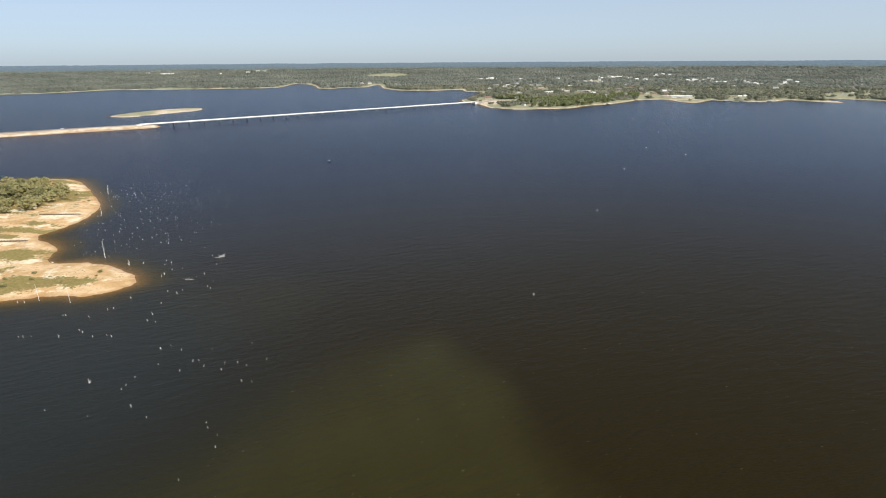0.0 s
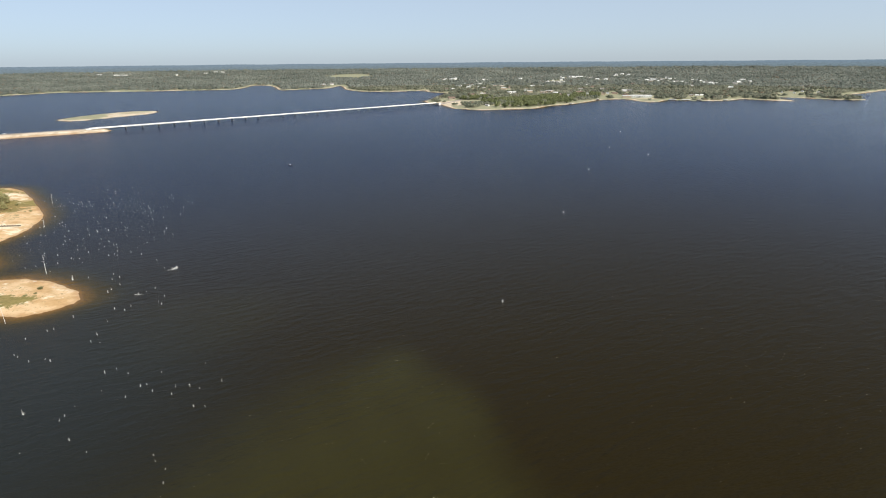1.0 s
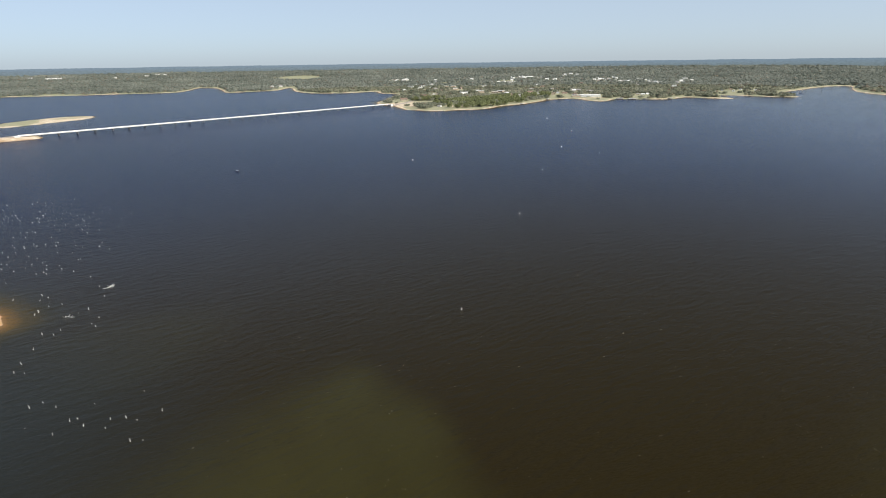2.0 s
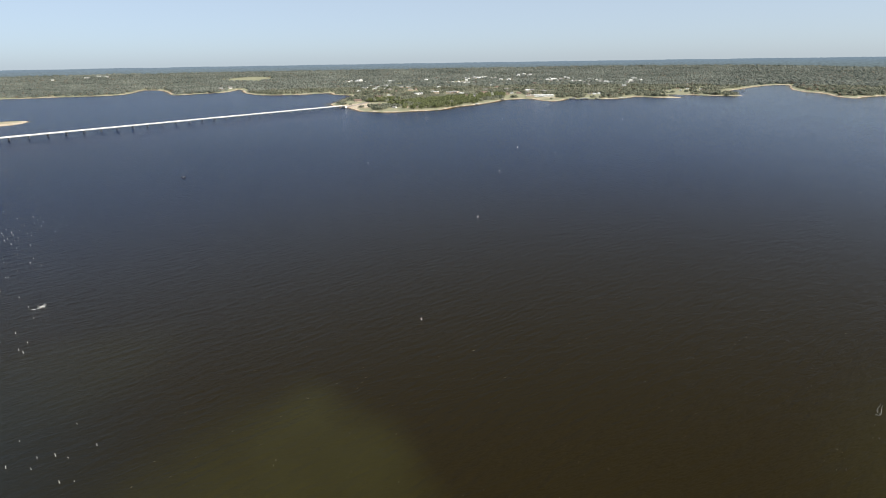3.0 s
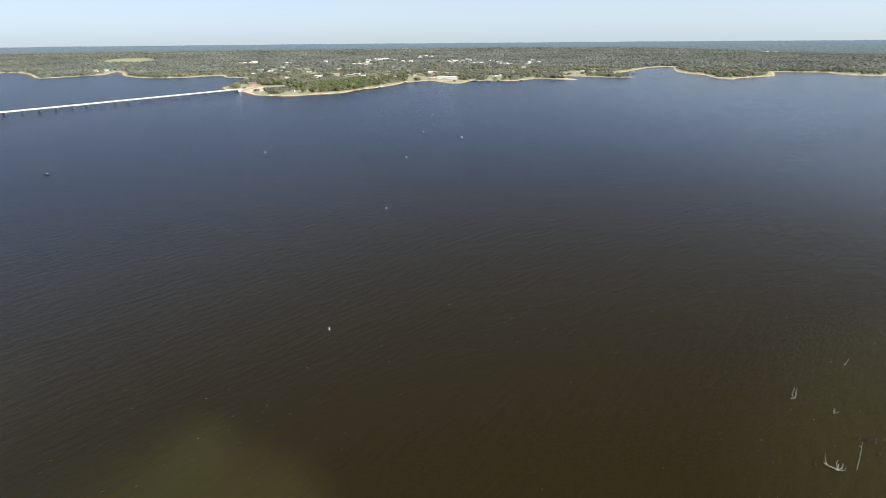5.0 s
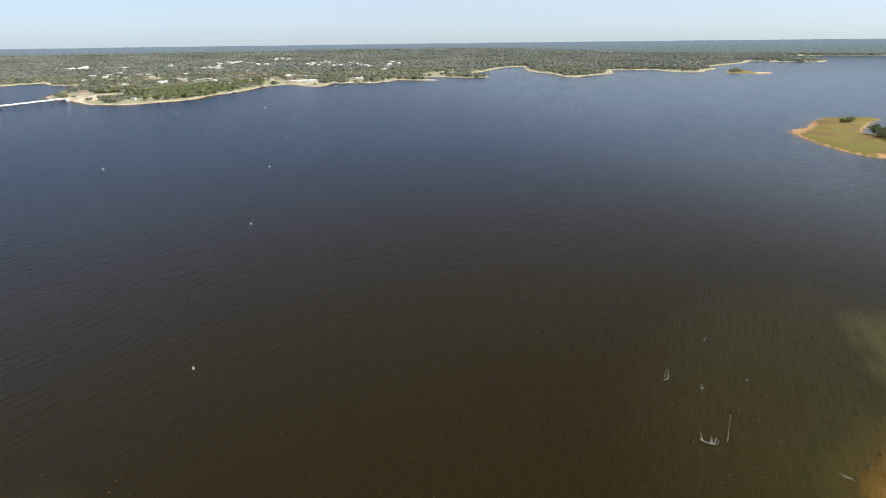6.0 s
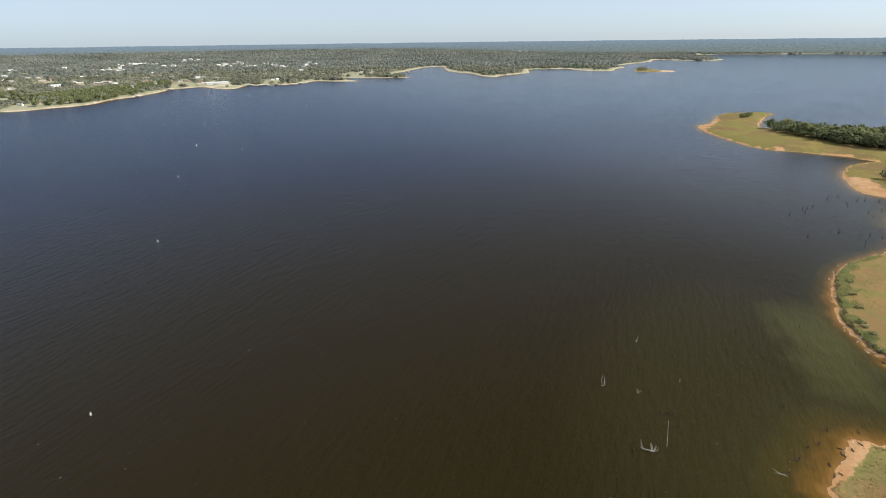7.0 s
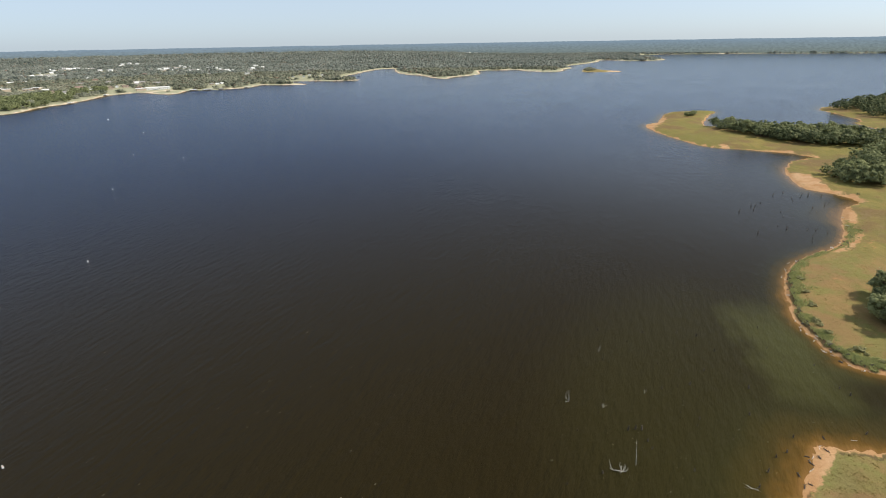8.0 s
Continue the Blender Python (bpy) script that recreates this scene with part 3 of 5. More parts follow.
# ---- trees ----
def tree(seed, tall, wide, leaf, rich=True, name="tree", label="broad dark green tree with a dense uneven crown", group="shore woods", category="tree"):
    """A tapered trunk with limbs and an uneven crown of many tufts."""
    rng = np.random.RandomState(seed)
    top = empty(name, label, category, group)
    bm = bmesh.new()
    lean = rng.uniform(-0.06, 0.06, 2)
    trunk = [(lean[0] * z, lean[1] * z, z) for z in (-0.4, tall * 0.2, tall * 0.45, tall * 0.75)]
    tube(trunk, (0.055 * wide, 0.04 * wide, 0.03 * wide, 0.012 * wide), 6, bm)
    tips = []
    for k in range(7 if rich else 4):
        a, z = 6.28 * k / 7 + rng.uniform(-0.4, 0.4), tall * rng.uniform(0.2, 0.55)
        reach = wide * rng.uniform(0.28, 0.46)
        tip = (math.cos(a) * reach, math.sin(a) * reach, z + reach * rng.uniform(0.4, 0.9))
        tube([(lean[0] * z, lean[1] * z, z), (tip[0] * 0.5, tip[1] * 0.5, z + (tip[2] - z) * 0.4), tip], (0.022 * wide, 0.014 * wide, 0.005 * wide), 5, bm)
        tips.append(tip)
    part("trunk", bm, M_BARK, top)
    n = 150 if rich else 60
    u = rng.normal(size=(n, 3))
    u /= np.linalg.norm(u, axis=1, keepdims=True)
    rad = rng.uniform(0.35, 1.0, n) ** 0.5
    c = u * rad[:, None] * (wide * 0.42, wide * 0.42, tall * 0.40) + (0, 0, tall * 0.53)
    c[:, 2] = np.maximum(c[:, 2], tall * 0.12)
    c[:, 0] += 0.10 * wide * np.sin(c[:, 2] * 1.3 + seed)
    c[: len(tips)] = np.array(tips)[:n]
    if rich:
        s = rng.uniform(0.04, 0.10, n) * wide
        pieces = [clumps(rng, c, s, TUFT, 0.5, 0.85)]
        k = rng.randint(0, n, 1500)
        d = rng.normal(size=(1500, 3))
        d /= np.linalg.norm(d, axis=1, keepdims=True)
        pieces.append(leaves(rng, c[k] + d * (s[k] * 1.25)[:, None], 0.042 * wide))
    else:
        pieces = [clumps(rng, c, rng.uniform(0.08, 0.17, n) * wide, TUFT, 0.4, 0.85)]
        k = rng.randint(0, n, 60)
        pieces.append(leaves(rng, c[k] + rng.normal(size=(60, 3)) * 0.14 * wide, 0.09 * wide))
    v, t = joined(pieces)
    crown = sheet("crown", v, t, leaf, {}, smooth=True)
    crown.parent = top
    return top


def shrub(seed, wide, tall):
    rng = np.random.RandomState(seed)
    top = empty("shrub", "low grey-green shrub on the grassy bank", "shrub", "bank shrubs")
    n = 16
    c = rng.uniform(-1, 1, (n, 3)) * (wide * 0.42, wide * 0.42, tall * 0.25) + (0, 0, tall * 0.45)
    s = rng.uniform(0.12, 0.24, n) * wide
    k = rng.randint(0, n, 90)
    v, t = joined([clumps(rng, c, s, BALL1, 0.4, 0.7), leaves(rng, c[k] + rng.normal(size=(90, 3)) * 0.16 * wide, 0.10 * wide)])
    crown = sheet("foliage", v, t, M_SHRUB, {}, smooth=False)
    crown.parent = top
    bm = bmesh.new()
    for k in range(4):
        a = 1.57 * k + rng.uniform(-0.3, 0.3)
        tube([(0, 0, -0.15), (math.cos(a) * wide * 0.2, math.sin(a) * wide * 0.2, tall * 0.5)], (0.03, 0.012), 4, bm)
    part("stem", bm, M_BARK, top)
    return top


def spread(kinds, places, rng, low=0.8, high=1.2, sink=0.0):
    """Sets copies of the given things at the places, turned and sized at will; the first ones are the things themselves."""
    xy = np.array(places, float)
    z = lie(xy)[0]
    for n, ((x, y), h) in enumerate(zip(xy, z)):
        s = rng.uniform(low, high)
        m = pose(x, y, max(h, 0.0) - sink, 0, 0, rng.uniform(0, 360)) @ Matrix.Diagonal((s, s, s * rng.uniform(0.88, 1.12), 1))
        if n < len(kinds):
            kinds[n].matrix_basis = m
        else:
            copy_plain(kinds[rng.randint(len(kinds))], m)


def copy_plain(ob, m):
    """A copy at m, without the size of the one that it is copied from."""
    twin = copy_thing(ob, Matrix())
    twin.matrix_basis = m
    return twin


def sown(rng, oval, gap, keep=1.0):
    """Places about gap apart in ovals given as (x, y, half sizes, turn)."""
    out = []
    for x, y, a, b, turn in oval:
        r = max(a, b)
        g = np.arange(-r, r, gap)
        u, w = np.meshgrid(g, g)
        p = np.stack([u, w], -1).reshape(-1, 2) + rng.uniform(-0.42, 0.42, (u.size, 2)) * gap + (x, y)
        c, s = math.cos(radians(turn)), math.sin(radians(turn))
        d = p - (x, y)
        q = ((d[:, 0] * c + d[:, 1] * s) / a) ** 2 + ((d[:, 1] * c - d[:, 0] * s) / b) ** 2
        out.append(p[(q < 1) & (rng.uniform(size=len(p)) < keep)])
    return np.concatenate(out)


# ---- far woods, town clearings ----
HOUSES_TOWN = [(952, 3434), (1026, 3588), (1032, 3512), (1078, 3586), (1104, 3578), (1106, 3464), (764, 3074), (780, 3020), (790, 2968), (860, 3162), (1130, 3468),
               (1368, 3704), (1432, 3770), (1448, 3698), (1070, 3186), (1110, 3158), (1298, 3060), (1330, 3060), (1392, 3084), (1482, 3228), (1440, 3090), (1368, 2858),
               (1360, 2782), (1516, 2904), (1468, 2780), (1444, 2670), (1444, 2616), (1518, 2602), (1564, 2644), (1774, 2952), (1692, 2762), (462, 3364), (360, 2810),
               (662, 3478), (678, 3388), (290, 3500), (335, 3490), (310, 3560), (250, 3520)]
STORES = [(382, 2040), (450, 2076), (494, 2052), (398, 2318), (414, 2656), (434, 2604), (278, 2540), (248, 2640), (524, 2084)]
HOUSES_MID = [(514, 1900), (532, 1858), (620, 1944), (666, 1916), (792, 2418), (604, 1986), (700, 1966), (726, 1868), (714, 1936), (146, 1806), (232, 1954), (274, 2058),
              (1504, 1794), (-412, 2996), (-378, 3060)]
HOUSES_SHORE = [(280, 1530), (308, 1562), (338, 1592), (374, 1592), (420, 1624), (450, 1668), (250, 1532), (218, 1526), (1282, 1900), (1358, 1964), (1380, 1936), (1298, 1860),
                (1394, 1864), (1412, 1902), (918, 1808), (934, 1804), (956, 1816)]
STORES_FAR = [(-2058, 4110), (-1956, 4106), (-1924, 4118), (-1892, 4124), (-1578, 4188), (-1432, 4342), (-1404, 4486), (-1338, 4448), (3790, 3014), (3736, 3050), (1268, 2192)]
LODGE = (742, 1800)
ALL_BUILT = np.array(HOUSES_TOWN + STORES + HOUSES_MID + HOUSES_SHORE + STORES_FAR + [LODGE, (706, 1806), (724, 1804), (762, 1798), (780, 1795), (1306, 2184)], float)
OPEN_GROUND = [(-375, 4060, 180, 270, 0), (255, 3420, 100, 170, 0), (410, 2524, 120, 52, 0), (240, 2444, 90, 36, 0), (480, 2310, 90, 40, 10), (820, 2490, 120, 32, 15),
               (196, 1680, 104, 84, 40), (136, 1780, 44, 120, 0), (1248, 2476, 60, 24, 0), (460, 2068, 140, 32, 5), (1040, 3510, 160, 80, 0), (800, 3050, 70, 110, 0), (3760, 3000, 140, 80, 40)]


def woods(name, lo, hi, gap, shape, size, tufts, material, label, seed):
    """Woods beyond the lake between two distances, thinner round the town, with clearings and bare patches."""
    rng = np.random.RandomState(seed)
    n = int(math.radians(142) / 2 * (hi**2 - lo**2) / gap**2)
    r = np.sqrt(rng.uniform(lo**2, hi**2, n))
    a = np.radians(rng.uniform(-46, 96, n))
    xy = np.stack([r * np.sin(a), r * np.cos(a)], -1) + CENTRE
    h, s, veg, pale, wood, silt, which = lie(xy)
    ok = (which == 6) & (s > 22 + 12 * waves(xy, 120, 31))
    thin = 0.48 * blob(xy, 840, 2700, 960, 1040) + 0.22 * step(-s, -180, -50)
    ok &= rng.uniform(size=n) > thin + 0.45 * step(waves(xy, 190, 33), 0.2, 0.6) + 0.6 * step(waves(xy, 70, 34) + 0.6 * waves(xy, 260, 35), 0.35, 0.7)
    for x, y, p, q, turn in OPEN_GROUND:
        ok &= rng.uniform(size=n) > 1.2 * blob(xy, x, y, p, q, turn)
    xy, h = xy[ok], h[ok]
    free = np.ones(len(xy), bool)
    away = (ALL_BUILT - CENTRE) / np.linalg.norm(ALL_BUILT - CENTRE, axis=1, keepdims=True)
    for (x, y), (ax, ay) in zip(ALL_BUILT, away):
        d = xy - (x, y)
        front, side = -(d[:, 0] * ax + d[:, 1] * ay), np.abs(d[:, 0] * ay - d[:, 1] * ax)
        free &= ~((front > -24) & (front < 130) & (side < 17))
    xy, h = xy[free], h[free]
    n = len(xy)
    w = rng.uniform(0.55, 1.45, n) * size
    tall = w * rng.uniform(0.36, 0.62, n)
    base = h + rng.uniform(0.8, 2.2, n) * np.sqrt(w / size)
    pieces = [clumps(rng, np.c_[xy, base + tall * 0.5], np.stack([w, w, tall], -1), shape, 0.22, 1.0)]
    for k in range(tufts):
        a, out = rng.uniform(0, 6.28, n), rng.uniform(0.25, 1.0, n)
        c = np.c_[xy[:, 0] + w * out * np.cos(a), xy[:, 1] + w * out * np.sin(a), base + tall * (0.5 + 0.75 * np.sqrt(np.clip(1.05 - out**2, 0, 1)))]
        part_w = w * rng.uniform(0.26, 0.46, n)
        pieces.append(clumps(rng, c, np.stack([part_w, part_w, part_w * 0.7], -1), shape, 0.3, 1.0))
    v, t = joined(pieces)
    return tagged(sheet(name, v, t, material, {}, smooth=True), label, "woods", kind="stuff")


woods("lakeside_woods", 1400, 2600, 10.5, TUFT, 7.0, 5, M_WOODS, "mixed woods in dull autumn green along the far shore", 21)
woods("far_woods", 2600, 4790, 14.0, TUFT, 9.0, 2, M_HAZED_WOODS, "wide hazy woods rising beyond the town and lake", 22)


def far_ridge(r, top, seed, haze):
    """A far wooded skyline, too far off to show trees; its haze is painted as glowing colour."""
    a = np.radians(np.arange(-180, 180.05, 0.1))
    rng = np.random.RandomState(seed)
    up = top + 1.6 * waves(np.c_[a * r, 0 * a], 420, seed) + rng.uniform(-1.0, 1.0, len(a))
    x, y = CENTRE[0] + r * np.sin(a), CENTRE[1] + r * np.cos(a)
    v = np.concatenate([np.c_[x, y, 0 * a + 1], np.c_[x, y, up], np.c_[x * 1.001, y * 1.001, up - 0.5], np.c_[x * 1.001, y * 1.001, 0 * a + 1]])
    n = len(a)
    k = np.arange(n - 1)
    f = np.concatenate([np.stack([k + m * n, k + 1 + m * n, k + 1 + (m + 1) * n, k + (m + 1) * n], -1) for m in range(3)])
    m = Mat("hazed_skyline_glow")
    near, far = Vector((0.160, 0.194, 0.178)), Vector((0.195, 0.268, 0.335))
    # Haze put into the emission: bluer and flatter from ring to ring.
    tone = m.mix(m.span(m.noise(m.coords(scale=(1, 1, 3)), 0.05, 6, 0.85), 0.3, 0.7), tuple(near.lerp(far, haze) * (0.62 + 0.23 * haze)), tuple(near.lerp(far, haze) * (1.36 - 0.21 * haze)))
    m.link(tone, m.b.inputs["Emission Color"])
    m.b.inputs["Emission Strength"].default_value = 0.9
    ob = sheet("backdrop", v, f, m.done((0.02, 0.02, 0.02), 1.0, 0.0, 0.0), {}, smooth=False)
    tagged(ob, "hazy blue-grey wooded skyline far beyond the lake", "skyline", kind="structure")


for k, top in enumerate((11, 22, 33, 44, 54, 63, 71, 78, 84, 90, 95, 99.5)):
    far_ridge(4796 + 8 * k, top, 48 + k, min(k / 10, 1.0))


# ---- bridge and causeway ----
BRIDGE_A, BRIDGE_B, SPANS = Vector((-580, 1094, 0)), Vector((92, 1636, 0)), 29


def bridge():
    way = BRIDGE_B - BRIDGE_A
    length, turn = way.length, math.degrees(math.atan2(way.y, way.x))
    top = empty("road_bridge", "long low pale concrete road bridge on many pile bents", "bridge", at=pose(*BRIDGE_A, 0, 0, turn))
    span = length / SPANS
    first = part("deck_span", box(span - 0.08, 12.4, 0.5, 0, 0, 0, 0.05), M_CONCRETE, top)
    girder = part("girder", box(span - 0.5, 0.7, 1.0, 0, 0, 0, 0.04), M_PIER, first)
    rail1 = part("parapet", box(span - 0.08, 0.4, 0.85, 0, 0, 0, 0.06), M_CONCRETE, top)
    cap = part("bent_cap", box(1.3, 12.0, 1.1, 0, 0, 0, 0.08), M_PIER, top)
    pile1 = part("column", tube([(0, 0, -7), (0, 0, 0.02)], (0.52, 0.50), 10), M_PIER, cap)
    for n in range(SPANS):
        d = first if n == 0 else twin(first, top)
        d.location = (span * (n + 0.5), 0, 5.3)
        for m, y in enumerate((-4.5, -1.5, 1.5, 4.5)):
            g = girder if n == 0 and m == 0 else twin(girder, d)
            g.location = (0, y, -1.004)
        for m, side in enumerate((-5.95, 5.95)):
            p = rail1 if n == 0 and m == 0 else twin(rail1, top)
            p.location = (span * (n + 0.5), side, 5.804)
    for n in range(1, SPANS):
        b = cap if n == 1 else twin(cap, top)
        b.location = (span * n, 0, 3.19)
        for m, y in enumerate((-4.2, 0, 4.2)):
            q = pile1 if n == 1 and m == 0 else twin(pile1, b)
            q.location = (0, y, 0)
    for x in (-3.0, length + 3.0):
        part("abutment", box(8.0, 14.0, 6.2, x, 0, -0.6, 0.1), M_CONCRETE, top)
    return top


def twin(ob, parent):
    """One more object on the same mesh."""
    o = ob.copy()
    scene.collection.objects.link(o)
    o.parent = parent
    return o


bridge()


def strip(name, pts, half, lift, material, label, category):
    """A road laid along a line, a little above the ground."""
    line = []
    for (ax, ay), (bx, by) in zip(pts[:-1], pts[1:]):
        n = max(int(math.hypot(bx - ax, by - ay) / 12), 1)
        line += [(ax + (bx - ax) * k / n, ay + (by - ay) * k / n) for k in range(n)]
    line = np.array(line + [pts[-1]], float)
    d = np.gradient(line, axis=0)
    d /= np.linalg.norm(d, axis=1, keepdims=True)
    side = np.c_[-d[:, 1], d[:, 0]]
    z = np.maximum.reduce([lie(line + side * k)[0] for k in (-half, 0, half)]) + lift
    a, b = np.c_[line + side * half, z], np.c_[line - side * half, z]
    low = np.array((0, 0, 0.5))
    v = np.concatenate([a - low, a, b, b - low])
    n = len(line)
    k = np.arange(n - 1)
    f = np.concatenate([np.stack([k + m * n, k + 1 + m * n, k + 1 + (m + 1) * n, k + (m + 1) * n], -1) for m in range(3)])
    return tagged(sheet(name, v, f[:, ::-1], material, {}, smooth=False), label, category, kind="structure")


strip("road", [(-584, 1090), (-618, 1073), (-677, 1038), (-762, 981), (-1240, 585)], 5.4, 0.10, M_ROAD, "worn grey road along the top of the causeway", "road")
strip("road", [(97, 1640), (140, 1700), (190, 1810), (240, 1950), (300, 2120), (380, 2360)], 6.0, 0.25, M_ROAD, "worn grey road running inland from the bridge", "road")
strip("road", [(190, 1810), (300, 1850), (460, 1920), (660, 2020), (860, 2070), (1120, 2120)], 4.2, 0.25, M_ROAD, "narrow pale street behind the shore houses", "road")


# ---- buildings ----
def house(seed, wx, wy, tall, wall, roof, label, category="house", group="houses by the lake"):
    """A gabled house with overhanging roof, windows and a door."""
    top = empty("house", label, category, group)
    ridge = wy * 0.28
    bm = bmesh.new()
    x, y = wx / 2, wy / 2
    lo = [bm.verts.new(p) for p in ((-x, -y, -1.5), (x, -y, -1.5), (x, y, -1.5), (-x, y, -1.5))]
    hi = [bm.verts.new(p) for p in ((-x, -y, tall), (x, -y, tall), (x, y, tall), (-x, y, tall))]
    g = [bm.verts.new((-x, 0, tall + ridge)), bm.verts.new((x, 0, tall + ridge))]
    for f in ((lo[0], lo[1], hi[1], hi[0]), (lo[2], lo[3], hi[3], hi[2]), (lo[1], lo[2], hi[2], g[1], hi[1]), (lo[3], lo[0], hi[0], g[0], hi[3]), lo[::-1]):
        bm.faces.new(f)
    part("wall", bm, wall, top)
    bm = bmesh.new()
    ex, ey = x + 0.5, y + 0.6
    drop = tall - ridge * 0.6 / y
    rows = [[(-ex, -ey, drop), (-ex, 0, tall + ridge), (-ex, ey, drop)], [(ex, -ey, drop), (ex, 0, tall + ridge), (ex, ey, drop)]]
    v = [[[bm.verts.new((p[0], p[1], p[2] + k)) for p in row] for row in rows] for k in (0.03, 0.25)]
    for n in (0, 1):
        bm.faces.new((v[1][0][n], v[1][1][n], v[1][1][n + 1], v[1][0][n + 1]))
        bm.faces.new((v[0][0][n], v[0][0][n + 1], v[0][1][n + 1], v[0][1][n]))
        for e in (0, 1):
            bm.faces.new((v[0][e][n], v[1][e][n], v[1][e][n + 1], v[0][e][n + 1]))
    for n in (0, 2):
        bm.faces.new((v[0][0][n], v[0][1][n], v[1][1][n], v[1][0][n]))
    bmesh.ops.recalc_face_normals(bm, faces=bm.faces)
    part("roof", bm, roof, top)
    for n, side in ((-0.3, -1), (0.22, -1), (-0.25, 1), (0.28, 1)):
        win = part("window", box(1.6, 0.14, 1.3, n * wx, side * (y + 0.03), tall * 0.38, 0.03), M_WHITE, top)
        part("pane", box(1.3, 0.06, 1.0, n * wx, side * (y + 0.10), tall * 0.38 + 0.15), M_GLASS, win)
    part("door", box(1.0, 0.12, 2.1, 0, -(y + 0.04), 0.05, 0.03), M_BRICK, top)
    return top


def store(wx, wy, tall, wall, roof, label, category="building", group="low commercial buildings"):
    """A long low building with a parapet, flat roof, shop windows and doors."""
    top = empty("store_building", label, category, group)
    part("wall", box(wx, wy, tall + 1.5, 0, 0, -1.5, 0.06), wall, top)
    part("roof", box(wx + 0.5, wy + 0.5, 0.35, 0, 0, tall + 0.004, 0.05), roof, top)
    n = max(int(wx / 6), 2)
    for k in range(n):
        x = (k + 0.5) * wx / n - wx / 2
        part("window", box(wx / n * 0.55, 0.12, tall * 0.35, x, -(wy / 2 + 0.04), tall * 0.32, 0.02), M_GLASS, top)
    part("door", box(2.4, 0.14, 2.3, wx * 0.12, -(wy / 2 + 0.08), 0.0, 0.02), M_METAL, top)
    part("roof_unit", box(2.2, 1.6, 1.1, wx * 0.2, wy * 0.1, tall + 0.36, 0.05), M_METAL, top)
    return top


def set_all(kinds, places, rng, low=0.85, high=1.2, toward=True):
    """Copies of buildings at the places, about square to the shore."""
    xy = np.array(places, float)
    z = lie(xy)[0]
    for n, ((x, y), h) in enumerate(zip(xy, z)):
        turn = -math.degrees(math.atan2(x - 10, y - 40)) + rng.choice([0, 8, -12, 25, -30, 90])
        s = rng.uniform(low, high)
        m = pose(x, y, max(h, 0.4) + 0.1, 0, 0, turn) @ Matrix.Diagonal((s, s, s, 1))
        if n < len(kinds):
            kinds[n].matrix_basis = m
        else:
            copy_plain(kinds[rng.randint(len(kinds))], m)


rng = np.random.RandomState(5)
set_all([house(1, 15, 10, 3.6, M_WHITE, M_ROOFW, "white timber house with a pale metal roof"),
         house(2, 18, 10, 3.2, M_WHITE, M_ROOFD, "white bungalow with a grey shingle roof"),
         house(3, 13, 9, 5.2, M_WHITE, M_ROOFW, "tall white house with a pale metal roof")], HOUSES_TOWN, rng, 0.75, 1.4)
set_all([house(4, 14, 9, 3.2, M_BRICK, M_ROOFD, "tan house with a grey shingle roof"),
         house(5, 13, 9, 3.4, M_WHITE, M_ROOFW, "white lake cottage with a pale roof"),
         house(6, 12, 8, 3.0, M_BRICK, M_ROOFR, "tan cottage with a brown shingle roof"),
         house(7, 11, 8, 3.0, M_WHITE, M_ROOFD, "white lake cottage with a grey roof")], HOUSES_SHORE, rng, 0.55, 0.9)
set_all([house(8, 16, 10, 3.4, M_BRICK, M_ROOFR, "tan house with a brown shingle roof"),
         house(9, 15, 10, 3.6, M_WHITE, M_ROOFD, "white house with a grey roof among trees")], HOUSES_MID, rng, 0.9, 1.4)
set_all([store(26, 14, 4.2, M_WHITE, M_ROOFW, "long low white store with a flat pale roof"),
         store(20, 15, 4.6, M_BRICK, M_ROOFW, "tan store building with a flat pale roof")], STORES, rng, 0.9, 1.4)
set_all([store(34, 18, 6.0, M_WHITE, M_ROOFW, "white metal warehouse with a pale flat roof", group="far warehouses")], STORES_FAR, rng, 0.8, 1.2)
more = np.concatenate([np.c_[rng.uniform(300, 1800, 60), rng.uniform(2160, 3800, 60)], np.c_[rng.uniform(120, 840, 26), rng.uniform(1800, 2500, 26)]])
more = more[(lie(more)[1] > 80) & np.array([np.min(np.hypot(*(ALL_BUILT - p).T)) > 52 for p in more])]
set_all([house(31, 14, 9, 3.3, M_BRICK, M_ROOFD, "tan house with grey shingles half hidden by trees", group="scattered town houses"),
         house(32, 13, 9, 3.3, M_WHITE, M_ROOFW, "white house with a pale roof half hidden by trees", group="scattered town houses"),
         house(33, 12, 9, 3.3, M_BRICK, M_ROOFR, "tan house with a brown roof half hidden by trees", group="scattered town houses")], more, rng, 0.9, 1.4)

near_by = np.array(HOUSES_TOWN, float)[np.arange(150) % len(HOUSES_TOWN)] + rng.normal(0, 46, (150, 2)) * (1.0, 1.5)
set_all([house(34, 14, 9, 3.0, M_WHITE, M_ROOFW, "small white town house with a pale roof", group="small houses of the town"),
         store(16, 9, 3.0, M_WHITE, M_ROOFW, "small flat white building in the town", group="small buildings of the town"),
         house(35, 13, 9, 3.0, M_WHITE, M_ROOFD, "small white town house with a grey roof", group="small houses of the town")], near_by, rng, 0.8, 1.45)


